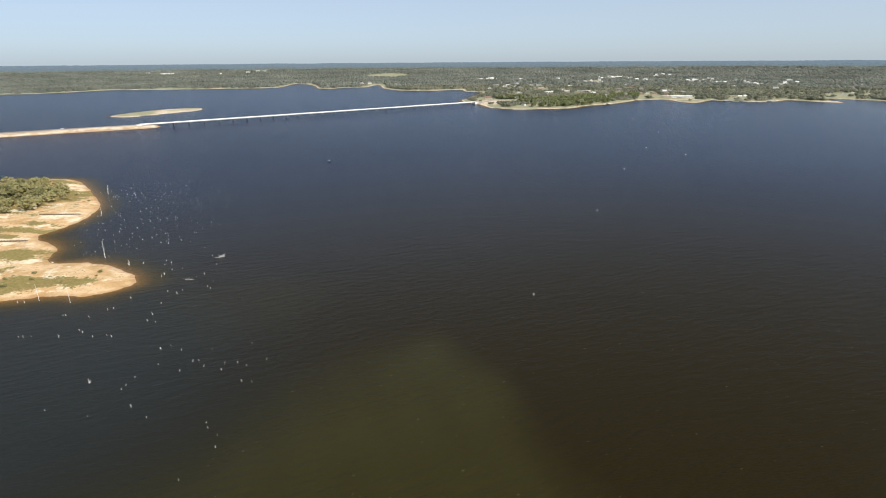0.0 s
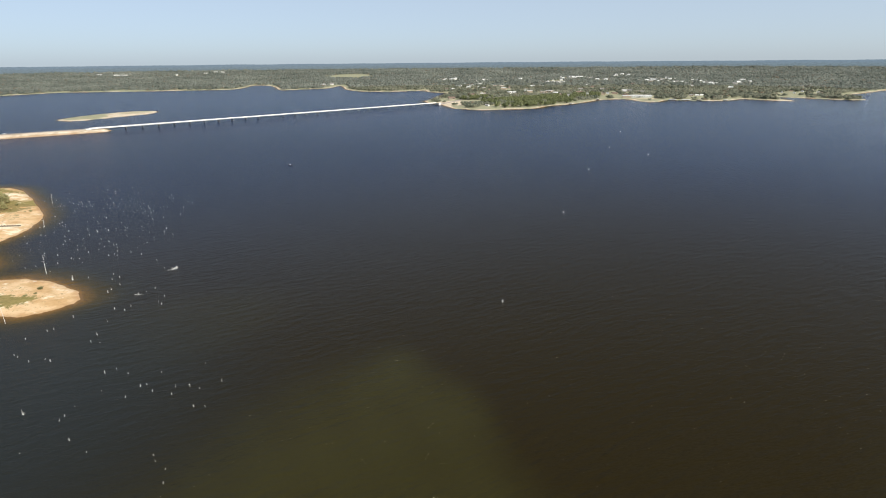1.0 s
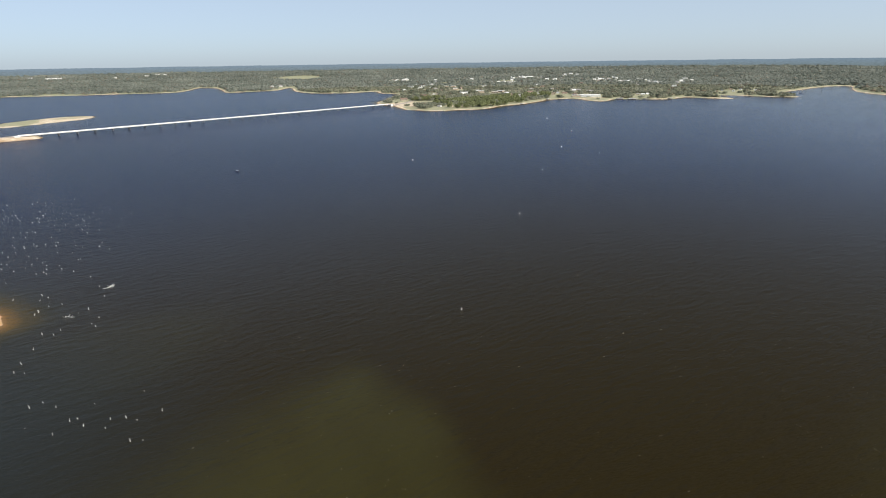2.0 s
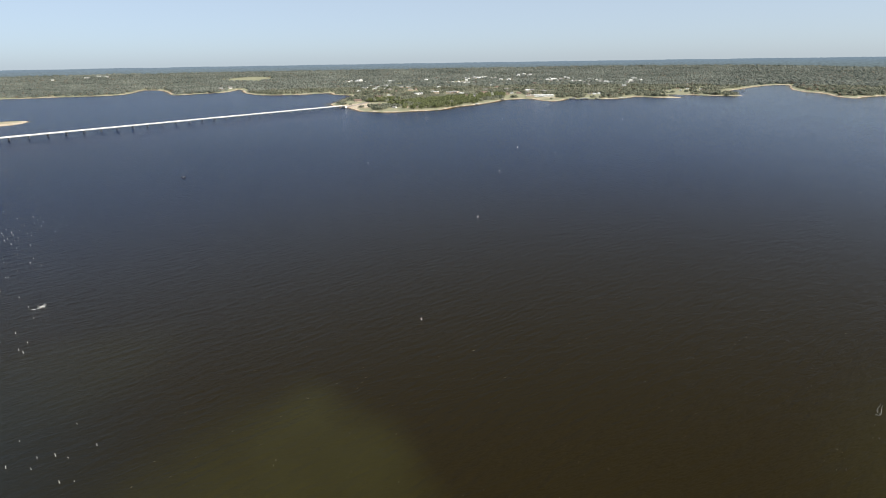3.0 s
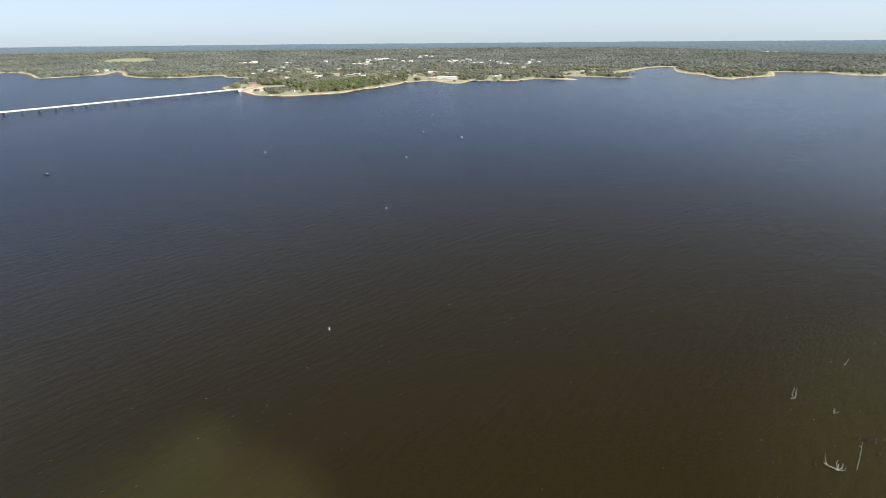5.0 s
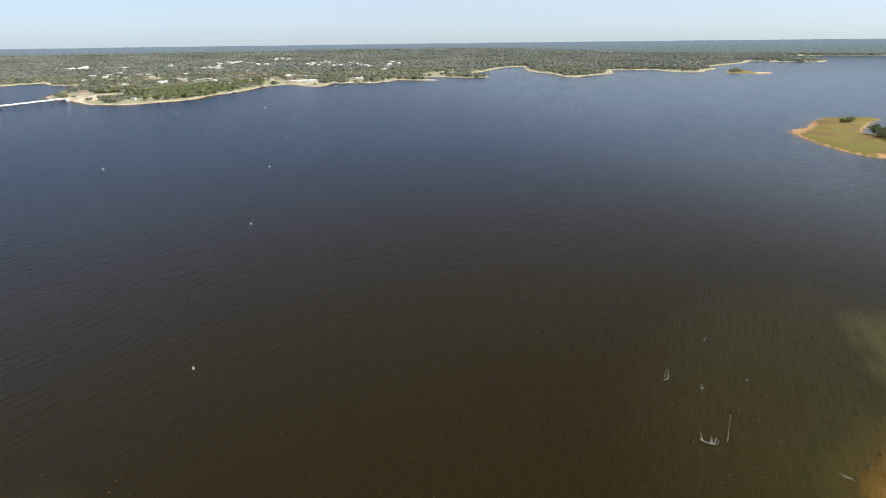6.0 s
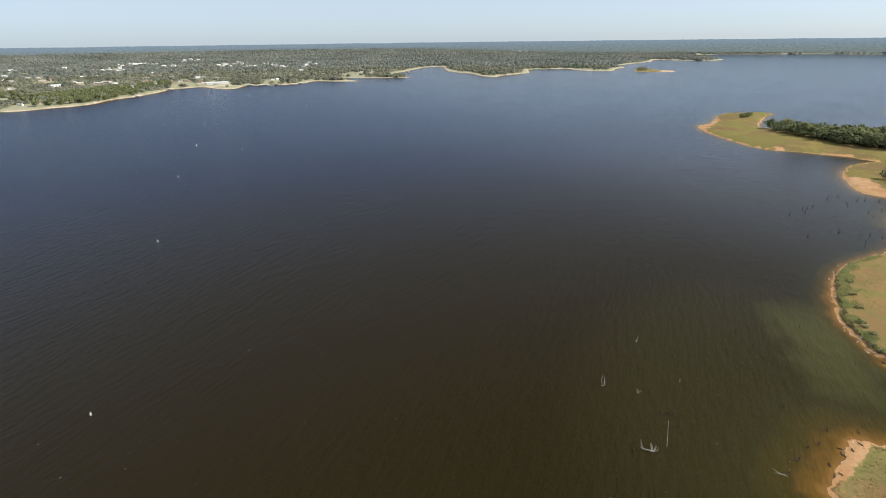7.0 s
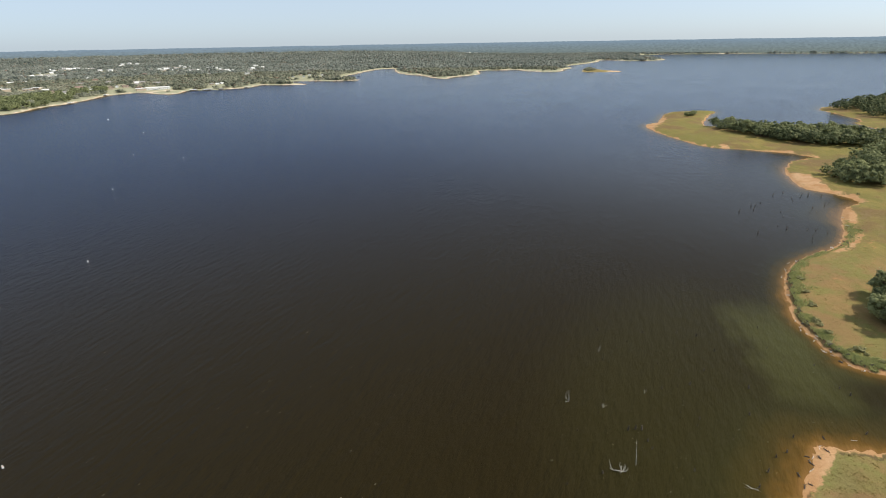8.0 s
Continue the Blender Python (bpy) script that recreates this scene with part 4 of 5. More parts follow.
def lodge():
    """The long white building above the shore."""
    x, y = LODGE
    top = empty("lodge", "long white lakeside lodge with a pale roof and lower wing", "building", at=pose(x, y, height(x, y) + 0.5, 0, 0, -16))
    part("wall", box(62, 34, 7.0, 8, 5, -2.0, 0.06), M_WHITE, top)
    part("roof", box(63, 35, 0.8, 8, 5, 5.02, 0.15), M_ROOFW, top)
    part("wing", box(26, 19, 6.5, -36.1, -2, -2.0, 0.06), M_BRICK, top)
    part("wing_roof", box(27, 20, 0.7, -37.0, -2, 4.52, 0.12), M_ROOFW, top)
    for k in range(12):
        w = part("window", box(2.0, 0.16, 1.5, -19.5 + k * 5.0, -12.05, 1.4, 0.03), M_WHITE, top)
        part("pane", box(1.7, 0.06, 1.2, -19.5 + k * 5.0, -12.16, 1.55), M_GLASS, w)
    part("entrance_canopy", box(12, 5, 0.4, 2, -14.6, 3.2, 0.05), M_ROOFW, top)
    for x in (-3.4, 7.4):
        part("canopy_post", tube([(x, -16.6, -1.6), (x, -16.6, 3.25)], (0.18, 0.18), 6), M_WHITE, top)



lodge()


def boathouse(x, y, turn, wx, wy, wall):
    top = empty("boathouse", "small open boathouse on posts at the shore", "boathouse", "boathouses", pose(x, y, 0, 0, 0, turn))
    for a in (-1, 1):
        for b in (-1, 0, 1):
            part("post", tube([(a * wx * 0.45, b * wy * 0.45, -2.5), (a * wx * 0.45, b * wy * 0.45, 3.2)], (0.14, 0.12), 6), M_BARK, top)
    part("deck", box(wx, wy, 0.25, 0, 0, 0.9, 0.03), M_BRICK, top)
    part("roof", box(wx + 1.2, wy + 1.2, 0.3, 0, 0, 3.2, 0.08), wall, top)
    part("rear_wall", box(wx * 0.9, 0.15, 2.0, 0, wy * 0.45, 1.16, 0.02), M_WHITE, top)


for x, y, turn, wx, wy, wall in ((800, 1688, -10, 20, 13, M_ROOFW), (832, 1668, -4, 24, 13, M_ROOFW), (866, 1652, 8, 14, 11, M_ROOFD), (462, 1584, 30, 12, 9, M_ROOFW),
                                 (590, 1738, 20, 12, 9, M_ROOFW), (940, 1642, 0, 13, 10, M_ROOFW), (4330, 1700, -71, 70, 14, M_ROOFD)):
    boathouse(x, y, turn, wx, wy, wall)


def pier(x, y, turn, length):
    top = empty("wooden_pier", "narrow weathered wooden pier reaching into the lake", "pier", "shore piers", pose(x, y, 0, 0, 0, turn))
    part("walkway", box(length, 1.6, 0.18, length / 2, 0, 0.75, 0.02), M_BRICK, top)
    for k in range(int(length / 5) + 1):
        for s in (-0.65, 0.65):
            part("post", tube([(0.6 + k * 5 * 0.95, s, -2.0), (0.6 + k * 5 * 0.95, s, 1.2)], (0.10, 0.09), 5), M_BARK, top)


for x, y, turn, length in ((330, 1474, -110, 24), (392, 1544, -105, 28), (448, 1580, -100, 22), (650, 1762, -75, 26), (905, 1650, -90, 26), (1300, 1612, -80, 24), (985, 1680, -88, 22)):
    pier(x, y, turn, length)


def mast(x, y, tall):
    h = height(x, y)
    top = empty("radio_mast", "thin pale lattice radio mast above the woods", "mast", "radio masts", pose(x, y, h))
    for k in range(3):
        a = 2.094 * k
        part("leg", tube([(math.cos(a) * 1.6, math.sin(a) * 1.6, -1), (math.cos(a) * 0.3, math.sin(a) * 0.3, tall)], (0.22, 0.12), 5), M_METAL, top)
    for n in range(8):
        z, r = tall * (n + 0.5) / 8, 1.6 - 1.3 * (n + 0.5) / 8
        part("brace", tube([(r, 0, z), (-r * 0.5, r * 0.87, z + 2), (-r * 0.5, -r * 0.87, z), (r, 0, z + 2)], (0.08,) * 4, 4), M_METAL, top)


mast(2270, 3652, 60)
mast(2330, 3700, 52)
mast(1244, 3790, 45)


# ---- trees that stand apart ----
def thicket(name, places, tall, wide, leaf, label, seed, dense=1.0):
    """The inner trees of a wood, whose crowns run together."""
    rng = np.random.RandomState(seed)
    xy = np.array(places, float)
    h = lie(xy)[0]
    pieces = []
    n = len(xy)
    size = rng.uniform(0.62, 1.38, n)
    for k in range(int(42 * dense)):
        u = rng.normal(size=(n, 3))
        u /= np.linalg.norm(u, axis=1, keepdims=True)
        c = u * rng.uniform(0.4, 1, (n, 1)) * (wide * 0.42, wide * 0.42, tall * 0.40) * size[:, None]
        c = c + np.c_[xy, h + tall * 0.54 * size]
        pieces.append(clumps(rng, c, rng.uniform(0.05, 0.11, n) * wide * size, TUFT, 0.45, 0.85))
    for k in range(int(80 * dense)):
        d = rng.normal(size=(n, 3)) * (wide * 0.25, wide * 0.25, tall * 0.19)
        pieces.append(leaves(rng, np.c_[xy, h + tall * 0.58] + d, 0.042 * wide))
    v, t = joined(pieces)
    return tagged(sheet(name, v, t, leaf, {}, smooth=True), label, "woods", kind="stuff")


def wood_of(kinds, ovals, gap, keep, most, rng, low, high, inner, margin=5.0):
    """A wood: single trees along its rim and here and there within, the rest as a thicket."""
    places = sown(rng, ovals, gap, keep)
    s = lie(places)[1]
    places = places[s > margin]
    rim = np.max([-(np.abs(np.sqrt((((places - (x, y)) @ np.array([[math.cos(radians(q)), -math.sin(radians(q))], [math.sin(radians(q)), math.cos(radians(q))]]))
                   / (a, b)) ** 2).sum(1)) - 1) for x, y, a, b, q in ovals], axis=0) + rng.uniform(0, 0.25, len(places))
    order = np.argsort(-rim)
    spread(kinds, places[order[:most]], rng, low, high)
    if len(order) > most and inner:
        thicket("wood_thicket", places[order[most:]], *inner)


rng = np.random.RandomState(9)
PARK_OVALS = [(290, 1506, 66, 20, 12), (372, 1562, 60, 22, 42), (448, 1636, 50, 22, 45), (330, 1660, 88, 52, 40), (430, 1720, 92, 60, 42), (256, 1600, 52, 32, 20), (524, 1810, 60, 52, 35), (220, 1780, 52, 24, 10), (600, 1860, 60, 36, 10)]
town_trees = [tree(100 + k, 15, 15, M_LEAF_TOWN, False, label="rounded green shade tree among shore houses", group="park trees by the bridge") for k in range(4)]
places = sown(rng, PARK_OVALS, 11.0, 0.9)
far_enough = np.array([np.min(np.hypot(*(ALL_BUILT - p).T)) > 18 for p in places])
sight = np.array([min((abs((p[0] - x) * (y - 40) - (p[1] - y) * (x - 10)) / math.hypot(x - 10, y - 40)) if -120 < (p[1] - y) < 0 else 99 for x, y in STORES + HOUSES_MID) > 9 for p in places])
places = places[far_enough & sight]
rng.shuffle(places)
spread(town_trees, places[:110], rng, 0.6, 1.1)
thicket("park_thicket", places[110:], 13, 14, M_LEAF_TOWN, "green shade trees crowding the town shore", 61)

wood_kinds = [tree(200 + k, 15, 15.5, M_LEAF, True) for k in range(6)]
wood_of(wood_kinds[:3], [(846, 252, 86, 28, 55), (846, 172, 66, 56, 100)], 8.8, 0.92, 110, rng, 0.42, 1.12,
        (12.0, 13.5, M_LEAF, "dense dark green trees within the peninsula wood", 62))
wood_of(wood_kinds[3:], [(628, 124, 32, 22, 35), (652, 116, 46, 27, 10), (732, 102, 64, 36, 0), (684, 62, 82, 40, 0)], 9.0, 0.92, 95, rng, 0.42, 1.0,
        (12.0, 14.0, M_LEAF, "dense dark green trees within the bank wood", 63))
places = sown(rng, [(1270, 196, 90, 24, 170), (1180, 160, 100, 26, 20), (1320, 140, 100, 52, 0), (1200, 80, 120, 60, 0)], 11.5, 0.9)
thicket("point_thicket", places[lie(places)[1] > 9.0], 14.5, 16.0, M_LEAF, "dark green trees crowding the farther point", 64, 0.55)
tip_kinds = [tree(230 + k, 10.0, 10.5, M_LEAF, True, label="small dark tree alone on a grassy point", group="trees on the grassy tip") for k in range(2)]
spread(tip_kinds, [(966, 384), (971, 382), (978, 379), (985, 380), (999, 382)], rng, 0.5, 0.95)
lone_kinds = [tree(240 + k, 14.0, 15.5, M_LEAF, True, label="spreading dark tree on the dry grass bank", group="trees on the bank") for k in range(3)]
spread(lone_kinds, [(340, 80), (347, 74), (321, 73), (331, 66), (356, 82), (328, 80), (366, 76), (344, 66), (352, 60), (380, 72)], rng, 0.8, 1.1)
places = sown(rng, [(2170, 1172, 84, 20, 28)], 14.0, 0.95)
thicket("islet_thicket", places, 8.0, 14.0, M_WOODS, "low green trees covering a small islet", 65)
GROVE_OVALS = [(-390, 490, 52, 44, 50), (-366, 456, 28, 16, 40), (-430, 516, 52, 32, 50), (-490, 480, 80, 52, 0)]
grove_kinds = [tree(260 + k, 10.5, 11.8, M_SHRUB, True, label="small grey-green tree in a grove on the sandy spit", group="grove on the spit") for k in range(4)]
wood_of(grove_kinds, GROVE_OVALS, 9.6, 0.74, 66, rng, 0.5, 1.1, (8.6, 11.5, M_SHRUB, "grey-green trees within the grove on the spit", 66), 8.0)

bank = rounded(RIGHT_SHORE, 6)
bank = bank[(bank[:, 0] < 400) & (bank[:, 1] > 73)]
inward = bank[rng.randint(0, len(bank), 12)] + rng.uniform((3, -12.0), (10.0, -2.0), (12, 2))
inward = np.concatenate([inward, [(444, 98), (472, 103), (584, 118), (575, 116), (600, 120), (610, 112)]])
depth_in = lie(inward)[1]
inward = inward[(depth_in > 2.4) & (depth_in < 12)]
spread([shrub(300 + k, 4.0, 1.7) for k in range(4)], inward, rng, 0.4, 0.9)
spit_shrubs = [shrub(310 + k, 4.0, 2.0) for k in range(2)]
for k in spit_shrubs:
    tagged(k, "low dry shrub on pale sand", group="shrubs on the spit")
places = np.array([(-330 - 70 * u, 500 + 36 * w) for u, w in rng.uniform(-0.5, 0.5, (18, 2))] + [(-236 - 90 * u, 298 + 26 * w) for u, w in rng.uniform(-0.5, 0.5, (16, 2))])
spread(spit_shrubs, places[lie(places)[1] > 6.0], rng, 0.3, 0.8)


def grass_tufts():
    """Standing dry grass on the nearer banks."""
    rng = np.random.RandomState(77)
    spots = []
    for x0, x1, y0, y1, n in ((184, 270, 0, 92, 3600), (280, 560, 0, 128, 5200), (560, 1000, 100, 420, 4000), (-420, -176, 270, 600, 4000)):
        spots.append(np.c_[rng.uniform(x0, x1, n), rng.uniform(y0, y1, n)])
    xy = np.concatenate(spots)
    h, s, veg, pale, wood, silt, which = lie(xy)
    ok = (s > 3.0) & (rng.uniform(size=len(xy)) < np.maximum(veg, 0.12))
    xy, h = xy[ok], h[ok]
    n = len(xy)
    pieces = []
    for k in range(4):
        a = rng.uniform(0, 6.28, n)
        w, tall = rng.uniform(0.09, 0.24, n), rng.uniform(0.12, 0.42, n)
        d = np.c_[np.cos(a), np.sin(a)]
        lean = rng.uniform(-0.3, 0.3, (n, 2))
        base = np.c_[xy + rng.uniform(-0.6, 0.6, (n, 2)), h - 0.05]
        v = np.stack([base - np.c_[d * w[:, None], 0 * w], base + np.c_[d * w[:, None], 0 * w], base + np.c_[lean, tall]], 1).reshape(-1, 3)
        pieces.append((v, np.arange(3 * n).reshape(-1, 3)))
    v, t = joined(pieces)
    tagged(sheet("dry_grass", v, t, M_GRASS, {}, smooth=False), "tufts of dry yellow-green grass on the banks", "grass", kind="stuff")


def reed_belt():
    """A dense green belt of reeds behind the lip of the nearer bank."""
    rng = np.random.RandomState(78)
    line = rounded(RIGHT_SHORE, 12)
    line = line[(line[:, 0] < 472) & (line[:, 1] > 72)]
    xy = line[rng.randint(0, len(line), 13000)] + rng.uniform((0, -14), (14, 3.0), (13000, 2))
    h, s, veg, pale, wood, silt, which = lie(xy)
    ok = (s > 2.4) & (rng.uniform(size=len(xy)) < step(8.0 + 4.4 * waves(xy, 14, 15) - s, 0, 4.4)) & (waves(xy, 32, 16) > -0.4)
    xy, h = xy[ok], h[ok]
    n = len(xy)
    pieces = []
    for k in range(5):
        a, w, tall = rng.uniform(0, 6.28, n), rng.uniform(0.08, 0.22, n), rng.uniform(0.3, 0.95, n)
        d = np.c_[np.cos(a), np.sin(a)] * w[:, None]
        base = np.c_[xy + rng.uniform(-0.7, 0.7, (n, 2)), h - 0.05]
        v = np.stack([base - np.c_[d, 0 * w], base + np.c_[d, 0 * w], base + np.c_[rng.uniform(-0.3, 0.3, (n, 2)), tall]], 1).reshape(-1, 3)
        pieces.append((v, np.arange(3 * n).reshape(-1, 3)))
    v, t = joined(pieces)
    tagged(sheet("reed_belt", v, t, M_REED, {}, smooth=False), "green reeds and low scrub along the bank edge", "reeds", kind="stuff")


M_REED = foliage("reed_blades", (0.210, 0.240, 0.095), (0.410, 0.415, 0.180), True, 0.25, 0.5)
reed_belt()
M_GRASS = foliage("grass_blades", (0.175, 0.150, 0.046), (0.350, 0.265, 0.098), True, 0.12, 0.45)
grass_tufts()


# ---- on the water ----
def buoy(x, y, turn, lean):
    top = empty("marker_buoy", "white marker buoy with an orange band, afloat", "buoy", "marker buoys", pose(x, y, 0, lean, 0, turn) @ Matrix.Scale(0.9, 4))
    part("float_body", tube([(0, 0, -0.5), (0, 0, -0.1), (0, 0, 0.25), (0, 0, 1.15), (0, 0, 1.3)], (0.26, 0.34, 0.30, 0.24, 0.14), 14), M_WHITE, top)
    part("band", tube([(0, 0, 0.78), (0, 0, 0.96)], (0.272, 0.262), 14), M_RED, top, "orange stripe round the buoy")
    part("lifting_eye", tube([(-0.07, 0, 1.29), (-0.07, 0, 1.42), (0.07, 0, 1.42), (0.07, 0, 1.29)], (0.02,) * 4, 5), M_METAL, top)


for x, y, turn, lean in ((48.4, 274, 0, 4), (128.4, 447.4, 40, -5), (207.6, 629.7, 80, 3), (289.3, 792.2, 20, -4), (370.4, 965.3, 60, 5), (400, 1187, 10, -3),
                         (628, 1092, 0, 4), (318, 726, 30, -4), (68, 728, 0, 5)):
    buoy(x, y, turn, lean)


def fishing_boat():
    top = empty("fishing_boat", "small low dark fishing boat lying still on open water", "boat", at=pose(-141.9, 698.4, 0, 0, 0, 160))
    bm = bmesh.new()
    rings = []
    for x, w, lo, hi in ((-2.5, 0.85, -0.12, 0.5), (-1.2, 0.98, -0.2, 0.5), (0.6, 0.98, -0.2, 0.55), (1.8, 0.65, -0.1, 0.65), (2.6, 0.12, 0.25, 0.75)):
        rings.append([bm.verts.new(p) for p in ((x, -w, hi), (x, -w * 0.75, lo), (x, w * 0.75, lo), (x, w, hi))])
    for a, b in zip(rings[:-1], rings[1:]):
        for k in range(4):
            bm.faces.new((a[k], a[(k + 1) % 4], b[(k + 1) % 4], b[k]))
    bm.faces.new(rings[0])
    bm.faces.new(rings[-1][::-1])
    bmesh.ops.recalc_face_normals(bm, faces=bm.faces)
    part("hull", bm, M_DARK, top)
    part("foredeck", box(1.5, 1.3, 0.08, 1.2, 0, 0.56, 0.02), M_METAL, top)
    part("console", box(0.5, 0.7, 0.5, -0.1, 0.3, 0.5, 0.05), M_WHITE, top)
    for y in (-0.4, 0.4):
        part("seat", box(0.5, 0.5, 0.45, -1.0, y, 0.5, 0.06), M_WHITE, top)
    part("outboard_motor", box(0.45, 0.4, 0.75, -2.75, 0, 0.2, 0.08), M_DARK, top)


fishing_boat()


def stump(seed, tall, thick, wood, label, group):
    """A drowned trunk, broken off above the water."""
    rng = np.random.RandomState(seed)
    top = empty("tree_stump", label, "stump", group)
    lean = rng.uniform(-0.28, 0.28, 2)
    bm = tube([(-lean[0], -lean[1], -1.0), (0, 0, 0), (lean[0] * tall * 0.5, lean[1] * tall * 0.5, tall * 0.5), (lean[0] * tall, lean[1] * tall, tall)],
              (thick * 0.75, thick * 0.6, thick * 0.5, thick * 0.34), 7)
    bm.verts.ensure_lookup_table()
    for v in bm.verts[-7:]:
        v.co.z += rng.uniform(-0.2, 0.28) * tall * 0.5
    part("trunk", bm, wood, top)
    if seed % 2:
        a = rng.uniform(0, 6.28)
        part("broken_limb", tube([(lean[0] * tall * 0.4, lean[1] * tall * 0.4, tall * 0.4), (math.cos(a) * tall * 0.35, math.sin(a) * tall * 0.35, tall * rng.uniform(0.6, 0.95))],
                                 (thick * 0.25, thick * 0.1), 5), wood, top)
    return top


def put_stumps(kinds, places, rng, low, high):
    for n, (x, y) in enumerate(places):
        s = rng.uniform(low, high)
        m = pose(x, y, 0, 0, 0, rng.uniform(0, 360)) @ Matrix.Diagonal((s, s, s * rng.uniform(0.7, 1.3), 1))
        if n < len(kinds):
            kinds[n].matrix_basis = m
        else:
            copy_plain(kinds[rng.randint(len(kinds))], m)


rng = np.random.RandomState(14)
LS, RS = "bleached dead tree stump standing in the lake", "dark weathered stump standing in shallow water"
STUMPS_A = [(-175.6, 332.2), (-166, 305), (-165.8, 308.6), (-164.6, 316), (-159, 317.8), (-148.4, 302), (-144.8, 303.8), (-142, 308.2), (-151.2, 281.4),
            (-145.4, 279.8), (-144.4, 284.4), (-132.6, 289.2), (-129.4, 285.8), (-132.2, 296.6), (-145.4, 252.8), (-144.4, 245.4), (-140.2, 244.6), (-147.6, 266.4),
            (-124.6, 217.4), (-121.4, 220.4), (-115, 216.4), (-103.6, 207.2), (-99.6, 202.2), (-119.4, 204.2), (-108, 198.8), (-105.8, 206.2), (-91.8, 204.8),
            (-91.2, 199.4), (-101.6, 216.2), (-82, 202.8), (-86.4, 204.8), (-75.8, 190.2), (-80, 190.6), (-75, 207.4), (-86, 222.2), (-114.8, 174)]
STUMPS_B = [(-106, 167.4), (-127.4, 168.4), (-145.2, 172.2), (-83.4, 164.2), (-81.6, 161.2), (-77, 157.2), (-75.2, 151), (-80.4, 135.8), (-124.6, 185.4), (-124.4, 188.2),
            (-124, 194.2), (-161.6, 229.2), (-171.8, 236), (-169, 233.8), (-156, 230.8), (-152.8, 229.2), (-177.2, 229.4), (-196, 229.6), (-193.8, 229.6),
            (-190.4, 230), (-220.6, 268.6), (-223.8, 268), (-188.8, 252.6), (-190.2, 252.6), (-176, 250.6), (-171, 258.4), (-169.2, 260.4), (-167.2, 273.2),
            (-188.2, 328.2), (-196.4, 326.2), (-173.2, 325), (-170.4, 328)]
STUMPS_C = [(-281.4, 443.2), (-264.4, 427.6), (-267.6, 448.2), (-307.8, 509.4), (-300.6, 520.8), (-311.6, 538), (-299.6, 507), (-292.2, 525.4), (-287.2, 502.4),
            (-270.4, 487), (-283.4, 491.4), (-265.4, 520.2), (-279, 532.4), (-244, 482.4), (-230, 482.2), (-240.6, 396.6), (-243.4, 404), (-240, 388.2),
            (-223, 377.2), (-220, 385.2), (-209.2, 382.2), (-209.2, 389), (-194, 371.6), (-196.4, 369), (-176, 370), (-221, 363.2), (-215.6, 363.2),
            (-206.4, 355.8), (-203, 393.2), (-253.4, 363.6), (-254.6, 372.4), (-236.2, 348.2), (-236.4, 345.8), (-231.2, 350.4), (-230.6, 344.6), (-217.4, 341.2),
            (-266.8, 399.8), (-255.8, 385.6), (-233.8, 359.8), (-239, 372.2), (-185.2, 384.6), (-182.6, 394.4), (-161.2, 357.6), (-150, 341.4), (-141.2, 325.6)]
white_stumps = [stump(400 + k, 2.2, 0.34, M_DEAD, LS, "drowned stumps off the spit") for k in range(6)]
extra = sown(rng, [(-292, 545, 46, 44, 0), (-262, 470, 62, 56, 0), (-216, 400, 46, 44, 0), (-225, 500, 40, 60, 20)], 10.0, 0.62)
extra = extra[lie(extra)[0] < -0.8]
rng.shuffle(extra)
put_stumps(white_stumps, STUMPS_A + STUMPS_B, rng, 0.24, 0.56)
far_stumps = [stump(410 + k, 2.9, 0.42, M_DEAD, LS, "drowned stumps beyond the spit") for k in range(4)]
put_stumps(far_stumps, STUMPS_C + [tuple(p) for p in extra[:88]], rng, 0.14, 0.34)


def stump_field(places, seed):
    """The many small stubs far off the spit, too close together to count."""
    r = np.random.RandomState(seed)
    v, t = [], []
    for x, y in places:
        tall, thick, lean = r.uniform(0.3, 0.75), r.uniform(0.09, 0.19), r.uniform(-0.2, 0.2, 2)
        n = len(v)
        for z, w in ((-0.5, 1.1), (tall * 0.5, 0.85), (tall, 0.6)):
            for k in range(5):
                a = k * 1.2566 + x
                jag = r.uniform(-0.25, 0.1) * tall if z == tall else 0.0
                v.append((x + lean[0] * z + thick * w * math.cos(a), y + lean[1] * z + thick * w * math.sin(a), z + jag))
        for ring in (0, 5):
            for k in range(5):
                a, b = n + ring + k, n + ring + (k + 1) % 5
                t += [(a, b, b + 5), (a, b + 5, a + 5)]
        t += [(n + 10, n + 11, n + 12), (n + 10, n + 12, n + 13), (n + 10, n + 13, n + 14)]
    tagged(sheet("stump_field", np.array(v), np.array(t), M_DEAD, {}, smooth=False), "many small bleached stubs standing in the lake", "stumps", kind="stuff")


stump_field(extra[88:170], 77)
STUMPS_D = [(209.4, 118.8), (205.4, 118.2), (184.8, 125.2), (239, 111), (274.4, 113), (271.8, 95.8), (222.6, 106.6), (260, 85.8), (257.4, 82.2), (235.8, 75.4),
            (183.4, 111.8), (205.4, 94.8), (210, 92.8), (218.8, 92.8), (290.8, 120.4), (258.4, 128.8), (229, 136.8), (241, 127.2), (223.8, 131.2), (227.8, 128.2),
            (218.6, 135.2), (154.4, 138), (165.2, 132.2), (266.2, 138.6), (254.8, 157.6), (242.8, 159.4), (234.2, 142.8), (209, 124.8), (197, 95.2), (188.6, 95.6),
            (177.8, 147.4), (188.6, 134.8), (190.6, 133.2), (191.6, 131.4), (187.4, 127.6)]
